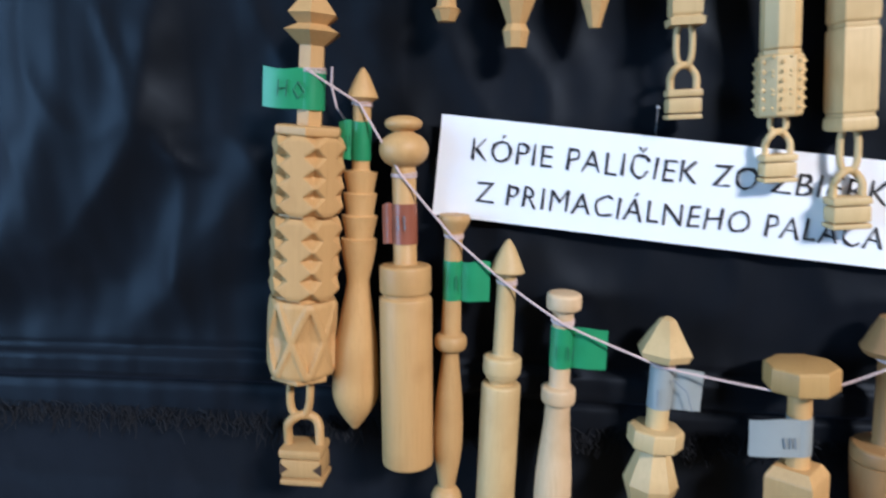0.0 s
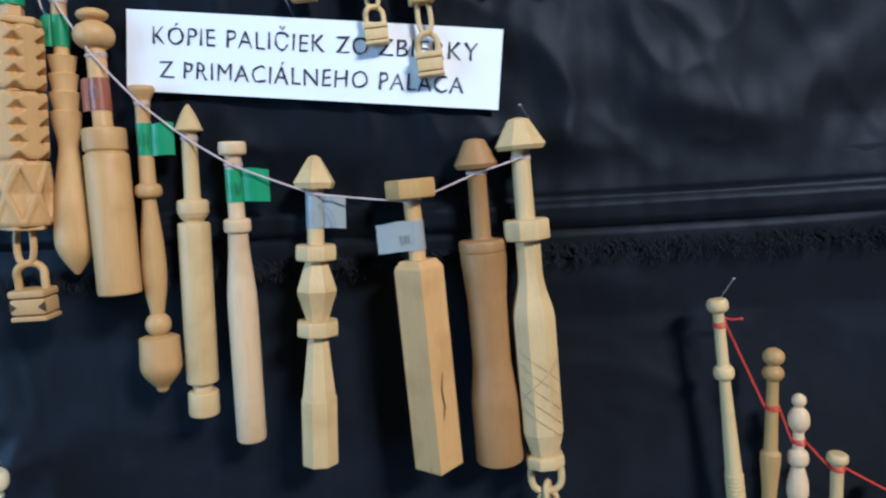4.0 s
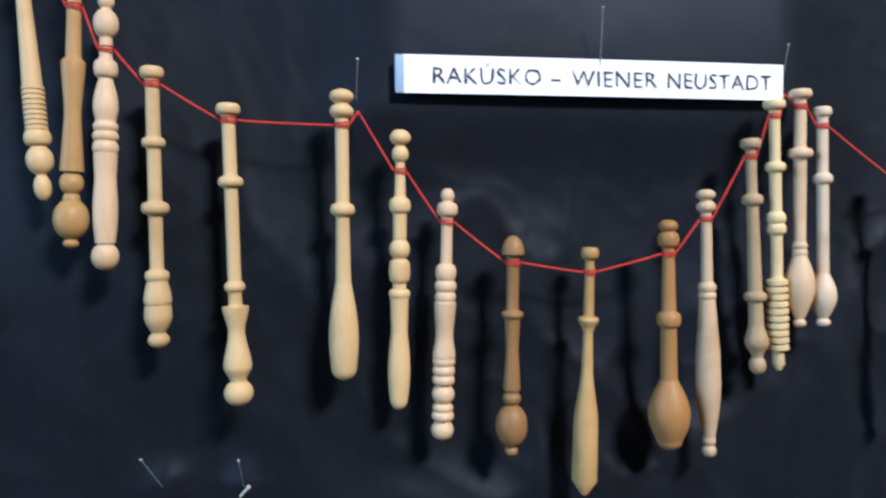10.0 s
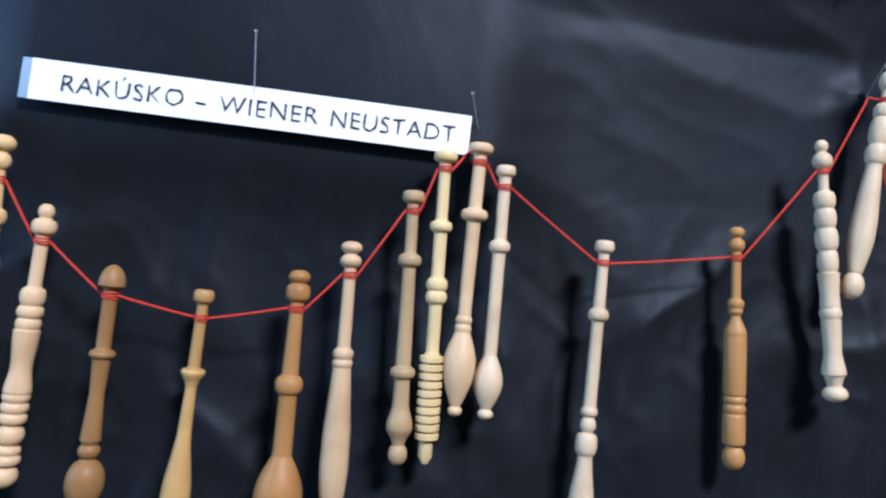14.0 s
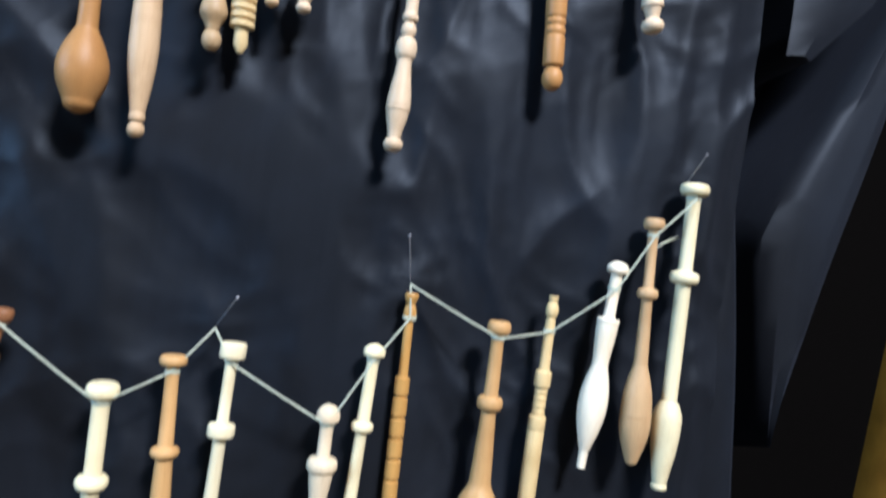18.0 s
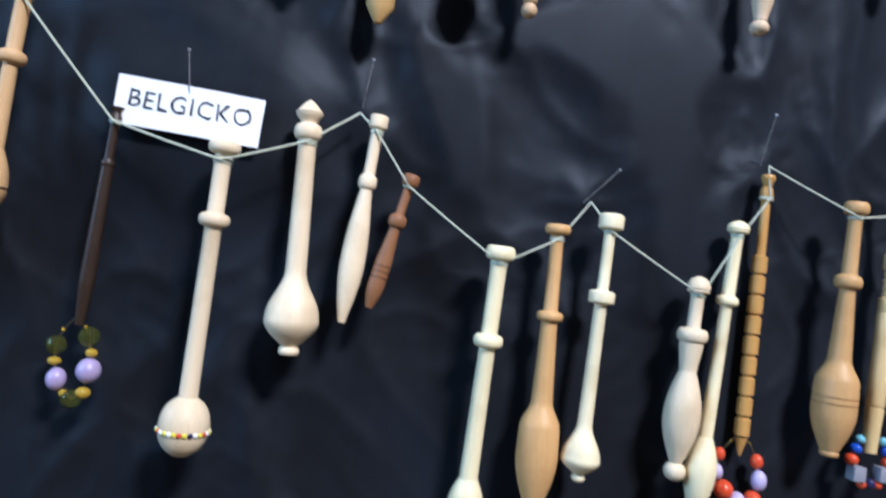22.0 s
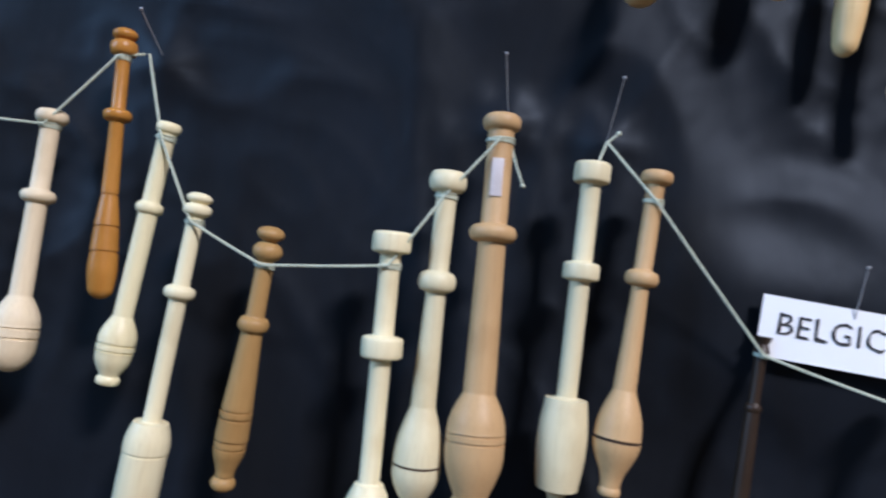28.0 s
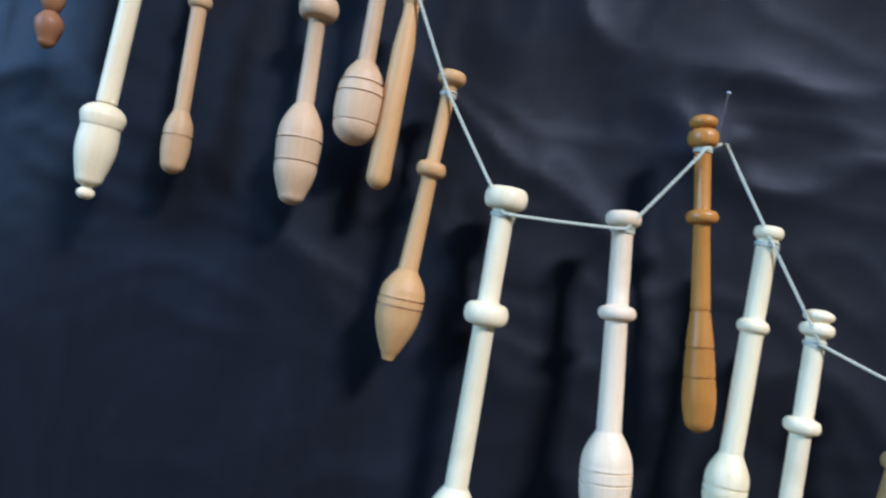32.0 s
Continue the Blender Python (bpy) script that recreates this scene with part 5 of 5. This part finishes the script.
# ---- tape flags on the necks ----
def tape(key, depth, height, side, length, material, marks=()):
    p = PLACED[key]
    depth += p["trim"] if "trim" in p else 0.0
    r = p["r"] * 1000 + 0.35
    flag = part("tape_flag", lathe("tape_flag", [(0, r), (height, r)], 20, material, depth), p["ob"], f"{material.name.replace('_', ' ')} folded round the neck")
    z0, z1, verts, faces = -depth / 1000, -(depth + height) / 1000, [], []
    n = 8
    for i in range(n + 1):
        s = i / n
        x = side * (r * 0.2 + (length + r * 0.8) * s) / 1000
        y = -(r * 0.98 + 0.6 * math.sin(s * 3.0) - 1.2 * s * s) / 1000
        if key not in ("k1", "k8"):
            x = side * (r * 0.75 + length * s) / 1000
            y = -(r * 0.25 + 1.0 * math.sin(s * 4.0) + 0.5 * s) / 1000
        wave = 0.5 * math.sin(s * 5 + depth) / 1000
        verts += [(x, y, z0 + wave), (x, y, z1 + wave * 0.4), (x, y + 0.0003, z0 + wave), (x, y + 0.0003, z1 + wave * 0.4)]
    for i in range(n):
        a, b = i * 4, i * 4 + 4
        faces += [(a, a + 1, b + 1, b), (a + 2, b + 2, b + 3, a + 3), (a, b, b + 2, a + 2), (a + 1, a + 3, b + 3, b + 1)]
    faces += [(0, 2, 3, 1), (n * 4, n * 4 + 1, n * 4 + 3, n * 4 + 2)]
    part("flag_end", mesh_of("flag_end", verts, faces, material, True, 30), flag)
    for x0, d0, x1, d1 in marks:
        y = -(r + 0.75) / 1000
        part("pen_stroke", mesh_of("pen_stroke", *tube([(x0 / 1000, y, -(depth + d0) / 1000), (x1 / 1000, y, -(depth + d1) / 1000)], 0.00022, 5), PEN if "green" in material.name else PEN_GREY, False), flag)


tape("k1", 27.0, 13.5, -1, 10.8, TAPE_GREEN, ((-9.5, 4, -9.8, 9.5), (-6.5, 4, -6.8, 9.5), (-9.6, 7, -6.7, 6.6), (-2.6, 4.2, -4.2, 7), (-4.2, 7, -2.4, 9.8), (-2.4, 9.8, -0.4, 7.4), (-0.4, 7.4, -2.6, 4.2)))
tape("k2", 18.5, 13.7, -1, 5.5, TAPE_GREEN, ((-4.5, 5, -4.5, 9), (-3.2, 5, -3.2, 9)))
tape("k3", 30.8, 14.3, -1, 4.5, TAPE_RED, ((-1.5, 4, -1.2, 9), (0.8, 4, 1.0, 9)))
tape("k4", 16.6, 14.6, 1, 11.0, TAPE_GREEN, ((-1.5, 5, -1.5, 10), (1.8, 5, 1.8, 10), (3.4, 5, 3.6, 10)))
tape("k6", 12.4, 15.0, 1, 13.0, TAPE_GREEN, ((-2, 6, -1.8, 11), (2.0, 6, 2.4, 11), (4.2, 6, 3.6, 11)))
tape("k7", 18.4, 15.0, 1, 11.0, TAPE_GREY, ((-2, 7, -1.6, 13), (3.0, 3, 8.0, 7), (8.0, 7, 10.5, 14)))
tape("k8", 18.8, 13.5, -1, 13.0, TAPE_GREY, ((-6.5, 6, -6.0, 10), (-4.5, 6, -4.2, 10), (-3.0, 6, -2.6, 10)))
sticker = PLACED["c16"]
part("worn_sticker", mesh_of("worn_sticker", *block(0.0040, 0.0006, 0.013, (-0.0002, -0.00455, -0.0225), 0.0002), PRICE), sticker["ob"], "worn white price sticker")


# ---- threads, from bobbin to bobbin ----
def twisted(a, b, sag=0.0, thick=0.00030):
    """Two-ply cord between two places."""
    a, b = Vector(a), Vector(b)
    n = max(8, int((b - a).length / 0.0007))
    way = (b - a).normalized()
    side = way.cross(Vector((0, 1, 0))).normalized()
    up = side.cross(way)
    out = []
    for ply in (0, math.pi):
        pts = []
        for i in range(n + 1):
            s = i / n
            t = ply + s * (b - a).length / 0.0030 * 2 * math.pi
            p = a.lerp(b, s) + Vector((0, 0, -sag * 4 * s * (1 - s)))
            pts.append(p + thick * (math.cos(t) * side + math.sin(t) * up))
        out.append(tube(pts, thick * 1.08, 6))
    return joined(out)


def thread(name, label, material, stops, thick=0.00030, tails=(), front=False):
    """A cord that runs over the stops: bobbins by their keys, or places x, z on pins; it is wound three times round each neck."""
    top = thing(name, Matrix(), label, "thread")
    ends = []
    for s in stops:
        if isinstance(s, str):
            p = PLACED[s]
            ends.append((p["x"], p["y"] - p["r"] - thick * 3, p["z"], 0.0) if front else (p["x"], p["y"], p["z"], p["r"] + thick * 1.6))
            rings = []
            tilt = p["lean"]
            for k in (-1, 0, 1):
                c = Vector((p["x"], p["y"], p["z"] + k * thick * (3.4 if "red" in name else 2.0)))
                rings.append(tube([tuple(c + Matrix.Rotation(radians(tilt), 3, "Y") @ Vector(((p["r"] + thick) * math.cos(a), (p["r"] + thick) * math.sin(a), 0.0003 * math.sin(a + k)))) for a in [2 * math.pi * i / 20 for i in range(20)]], thick * 1.05, 6, True))
            part("winding", mesh_of("winding", *joined(rings), material), top)
        else:
            ends.append((s[0], CLOTH_Y - (s[2] if len(s) > 2 else 0.006), s[1], 0.0))
    for (ax, ay, az, ar), (bx, by, bz, br) in zip(ends, ends[1:]):
        d = 1 if bx > ax else -1
        far = abs(bx - ax)
        part("span", mesh_of("span", *twisted((ax + d * min(ar, far * 0.4), ay, az), (bx - d * min(br, far * 0.4), by, bz), 0.0003 * min(1.0, far / 0.04), thick), material), top)
    for tail in tails:
        pts = [(x, CLOTH_Y - 0.003, z) for x, z in tail]
        part("loose_end", mesh_of("loose_end", *joined([twisted(p, q, 0.0, thick) for p, q in zip(pts, pts[1:])]), material), top)
        part("knot", mesh_of("knot", *ball(thick * 3.2, pts[-1], 0.9, 8, 10), material), top)
    return top


thread("pink_cord", "thin pinkish white cord strung between the carved bobbins", THREAD_PINK, ["k1", "k2", "k3", "k4", "k5", "k6", "k7", "k8", "k9", "k10", (-0.2560, 1.6787)], 0.00026, ([(-0.4749, 1.7575), (-0.4755, 1.7512), (-0.4738, 1.7433), (-0.4704, 1.7383)],), True)
thread("red_cord", "red cord strung from bobbin to bobbin", THREAD_RED, ["r1", (-0.1652, 1.5810), "r2", "r3", "r4", "r5", "r6", (-0.0268, 1.4973)], 0.00031, ([(-0.1652, 1.5810), (-0.1598, 1.5791), (-0.1552, 1.5792)],))
thread("red_cord", "red cord hanging in a curve between pins", THREAD_RED, [(-0.0268, 1.4973), "r7", "r8", "r9", "r10", "r11", "r12", "r13", "r14", (0.1848, 1.5098)], 0.00031)
thread("red_cord", "red cord with a knotted loose end", THREAD_RED, [(0.1848, 1.5098), "r15", "r16", "r17", "r18", "r19", (0.3668, 1.5577), "r20"], 0.00031, ([(0.3769, 1.5518), (0.3782, 1.5400), (0.3798, 1.5217), (0.3840, 1.5112), (0.3921, 1.5060)],))
thread("green_white_cord", "pale green and white twisted cord", THREAD_GREEN, [(-0.5218, 1.5270), "c0", "c1", "c2", "c3", "c4", "c5", "c6", "c7", "c8", "c9", "c10", (-0.2551, 1.3284)], 0.00030, front=True)
thread("green_white_cord", "pale green and white cord with a cut end", THREAD_GREEN, [(-0.2536, 1.3287), "c11", "c12", "c13", "c14", "c15", "c16", (-0.1175, 1.3206)], 0.00030, ([(-0.1157, 1.3158), (-0.1134, 1.3100), (-0.1092, 1.3013)],), front=True)
thread("green_white_cord", "pale green and white cord below the strip", THREAD_GREEN, [(-0.0858, 1.3090, 0.009), (-0.0825, 1.3207), "c18", "c19", "c20", "c21", (0.0772, 1.2778)], 0.00030, ([(-0.0825, 1.3207), (-0.0785, 1.3250)],), front=True)
thread("green_white_cord", "pale green-white cord pinned up in loops", THREAD_GREEN, [(0.0772, 1.2778), "c22", "c23", "c24", "c25", (0.1848, 1.2557), "c26", "c27", "c28", "c29", (0.2653, 1.2854)], 0.00026, front=True)
thread("green_white_cord", "pale green-white cord ending at a tall bobbin", THREAD_GREEN, [(0.2653, 1.2854), "c30", "c31", "c32", "c33", "c34"], 0.00026, ([(0.3775, 1.3163), (0.3832, 1.3214), (0.3896, 1.3249)],), front=True)


# ---- pins ----
def pin(base, head, reach=-0.003, y=CLOTH_Y + 0.003):
    a, b = Vector((base[0], y, base[1])), Vector((head[0], reach, head[1]))
    top = thing("dressmaker_pin", Matrix.Translation(a), "thin steel dressmaker's pin stuck into the cloth", "pin", "pins in the cloth")
    part("shaft", mesh_of("shaft", *tube([(0, 0, 0), tuple(b - a)], 0.00022, 8), STEEL), top)
    part("pin_head", mesh_of("pin_head", *ball(0.00075, tuple(b - a), 0.8, 6, 10), STEEL), top)


for base, head in (
    ((0.1837, 1.2559), (0.1930, 1.2704)),
    ((0.2658, 1.2864), (0.2609, 1.3066)),
    ((0.3935, 1.3521), (0.3926, 1.3639)),
    ((0.0770, 1.2794), (0.0799, 1.2993)),
    ((-0.1181, 1.3253), (-0.1221, 1.3442)),
    ((-0.0816, 1.3231), (-0.0811, 1.3414)),
    ((-0.0274, 1.4996), (-0.0269, 1.5190)),
    ((0.1897, 1.5125), (0.1815, 1.5317)),
    ((-0.1678, 1.5818), (-0.1636, 1.6015)),
    ((0.3719, 1.5612), (0.3710, 1.5781)),
    ((-0.2531, 1.6810), (-0.2593, 1.6866)),
    ((-0.5252, 1.5203), (-0.5188, 1.5389)),
    ((-0.3594, 1.7316), (-0.3620, 1.7421)),
):
    pin(base, head)
pin((0.0878, 1.5200), (0.0866, 1.5455), -0.004, 0.0025)
pin((0.0056, 1.2728), (0.0046, 1.2897), -0.005, 0.0015)
pin((-0.2537, 1.3317), (-0.2569, 1.3434), 0)


# ---- name strips ----
def lettering(body, width, height, middle):
    data = bpy.data.curves.new("lettering", "FONT")
    data.body, data.size, data.offset, data.resolution_u = body, 1.0, -0.005, 3
    data.space_character = 1.08
    ob = new("lettering", data)
    bpy.context.view_layer.update()
    me = bpy.data.meshes.new_from_object(ob.evaluated_get(bpy.context.evaluated_depsgraph_get()))
    bpy.data.objects.remove(ob)
    xs, ys = [v.co.x for v in me.vertices], [v.co.y for v in me.vertices]
    low = 0.0
    cap = 0.69
    for v in me.vertices:
        u = (v.co.x - min(xs)) / (max(xs) - min(xs)) - 0.5
        wob = 0.035 * math.sin(u * 70) + 0.02 * math.sin(u * 151 + 1)
        v.co = (middle[0] + u * width + 0.0002 * math.sin(v.co.y * 5 + u * 90), -0.00035, middle[1] + ((v.co.y - low) / cap - 0.5 + wob) * height)
    me.materials.clear()
    me.materials.append(INK)
    me.name = "lettering"
    return me


def paper_strip(centre, w, h, tilt, lines, label, edge=False, y=0.0085):
    top = thing("paper_label", pose(centre[0], y, centre[1], 0, tilt, 0), label, "paper label", "name strips")
    verts, faces, n = [], [], 24
    for i in range(n + 1):
        x = -w / 2 + w * i / n
        bow = 0.0006 * math.sin(i / n * math.pi)
        for dz in (-h / 2, h / 2):
            verts += [(x, -bow, dz), (x, -bow + 0.0003, dz)]
    for i in range(n):
        a, b = i * 4, i * 4 + 4
        faces += [(a, b, b + 2, a + 2), (a + 1, a + 3, b + 3, b + 1), (a, a + 1, b + 1, b), (a + 2, b + 2, b + 3, a + 3)]
    faces += [(0, 2, 3, 1), (n * 4, n * 4 + 1, n * 4 + 3, n * 4 + 2)]
    part("paper", mesh_of("paper", verts, faces, PAPER, True, 30), top)
    for body, width, height, mid in lines:
        me = lettering(body, width, height, mid)
        for v in me.vertices:
            v.co.y -= 0.0006 * math.sin((v.co.x / w + 0.5) * math.pi)
        part("lettering", me, top, "black printed capitals")
    if edge:
        part("folded_edge", mesh_of("folded_edge", *block(0.0045, 0.0006, h * 0.99, (-w / 2 - 0.0018, 0.0004, 0.0), 0.0001), PAPER_GREY), top, "blue-grey folded end of the strip")
    return top


def words(height, middle, *some):
    """Words on one line, each by where it begins and ends along the strip."""
    return [(body, last - first, height, ((first + last) / 2, middle)) for body, first, last in some]


paper_strip((-0.3515, 1.7131), 0.1716, 0.0363, 6.33, words(0.0078, 0.0073, ("KÓPIE", -0.0737, -0.0452), ("PALIČIEK", -0.0400, 0.0048), ("ZO", 0.0100, 0.0246), ("ZBIERKY", 0.0293, 0.0748))
            + words(0.0078, -0.0078, ("Z", -0.0705, -0.0641), ("PRIMACIÁLNEHO", -0.0595, 0.0249), ("PALÁCA", 0.0302, 0.0691)), "white paper strip with two lines of black capitals", False, 0.007)
paper_strip((0.0886, 1.5145), 0.1887, 0.0176, -0.03, words(0.0074, -0.0004, ("RAKÚSKO", -0.0810, -0.0300), ("-", -0.0249, -0.0206), ("WIENER", -0.0149, 0.0277), ("NEUSTADT", 0.0333, 0.0878)), "narrow white paper strip with black capitals", True, 0.003)
paper_strip((0.0064, 1.2657), 0.0611, 0.0207, 1.04, (("BELGICKO", 0.0507, 0.0074, (0.0006, 0.0014)),), "small white paper strip with black capitals", False, 0.002)


# ---- glass beads on wires ----
def spangle(key, wire_top, beads, label):
    """A loop of beads on a wire under a bobbin. beads: x, z, radius in millimetres, colour, stretch."""
    p = PLACED[key]
    inv = p["ob"].matrix_world.inverted()
    y = CLOTH_Y - 0.006
    loop = [inv @ Vector((wire_top[0], p["y"], wire_top[1]))] + [inv @ Vector((b[0], y, b[1])) for b in beads]
    ring = part("spangle", mesh_of("spangle", *tube(loop, 0.00035, 6, True), WIRE), p["ob"], label)
    for (x, z, r, colour, tall), at in zip(beads, loop[1:]):
        if colour == "grey":
            me = mesh_of("bead", *block(r / 500, r / 500, r / 450, tuple(at), r / 4000), BEADS[colour], True, 40)
        else:
            me = mesh_of("bead", *ball(r / 1000, tuple(at), tall, 10, 16), BEADS[colour], True, 180)
        part("bead", me, ring)


spangle("c29", (0.2689, 1.1608), ((0.2741, 1.1584, 0.5, "gold", 1), (0.2782, 1.1507, 2.9, "red", 1.2), (0.2804, 1.1423, 3.5, "lilac", 1.35), (0.2785, 1.1338, 4.0, "red", 0.9), (0.2710, 1.1316, 4.2, "lilac", 1.1), (0.2641, 1.1364, 4.5, "red", 1), (0.2599, 1.1440, 2.9, "lilac", 1.25), (0.2602, 1.1521, 2.6, "red", 1.2), (0.2647, 1.1586, 0.5, "gold", 1)), "loop of red and lilac beads on a wire")
spangle("c31", (0.3307, 1.1680), ((0.3384, 1.1674, 2.3, "turquoise", 0.9), (0.3404, 1.1632, 2.8, "blue", 0.9), (0.3419, 1.1581, 3.1, "red", 0.9), (0.3395, 1.1526, 3.1, "grey", 1), (0.3376, 1.1475, 2.2, "red", 1), (0.3339, 1.1475, 2.5, "black", 1), (0.3298, 1.1469, 2.2, "red", 1), (0.3267, 1.1515, 3.1, "grey", 1), (0.3236, 1.1576, 3.1, "red", 0.9), (0.3249, 1.1626, 2.8, "blue", 0.9), (0.3266, 1.1672, 2.2, "turquoise", 0.9)), "ring of turquoise, blue, red and grey beads")
spangle("c19", (-0.0253, 1.1728), ((-0.0215, 1.1692, 0.9, "gold", 1), (-0.0196, 1.1655, 4.3, "green", 1), (-0.0176, 1.1589, 2.5, "gold", 0.8), (-0.0176, 1.1515, 5.0, "purple", 1.05), (-0.0184, 1.1421, 3.1, "gold", 0.8), (-0.0227, 1.1390, 4.3, "green", 0.9), (-0.0261, 1.1409, 2.0, "gold", 0.8), (-0.0300, 1.1464, 4.0, "purple", 1.2), (-0.0318, 1.1537, 2.7, "gold", 0.7), (-0.0322, 1.1604, 4.0, "green", 1), (-0.0303, 1.1671, 0.9, "gold", 1)), "loop of green glass and purple beads")

belt = PLACED["c20"]
ball_z, ball_r = -belt["length"] + 0.0100, 0.0097
for i in range(30):
    a = 2 * math.pi * i / 30
    colour = ("yellow", "white", "yellow", "red", "yellow", "black", "white", "yellow", "red", "white")[i % 10]
    part("seed_bead", mesh_of("seed_bead", *ball(0.00125, (ball_r * math.cos(a), ball_r * math.sin(a), ball_z), 0.9, 6, 9), BEADS[colour], True, 180), belt["ob"], f"{colour} glass seed bead")
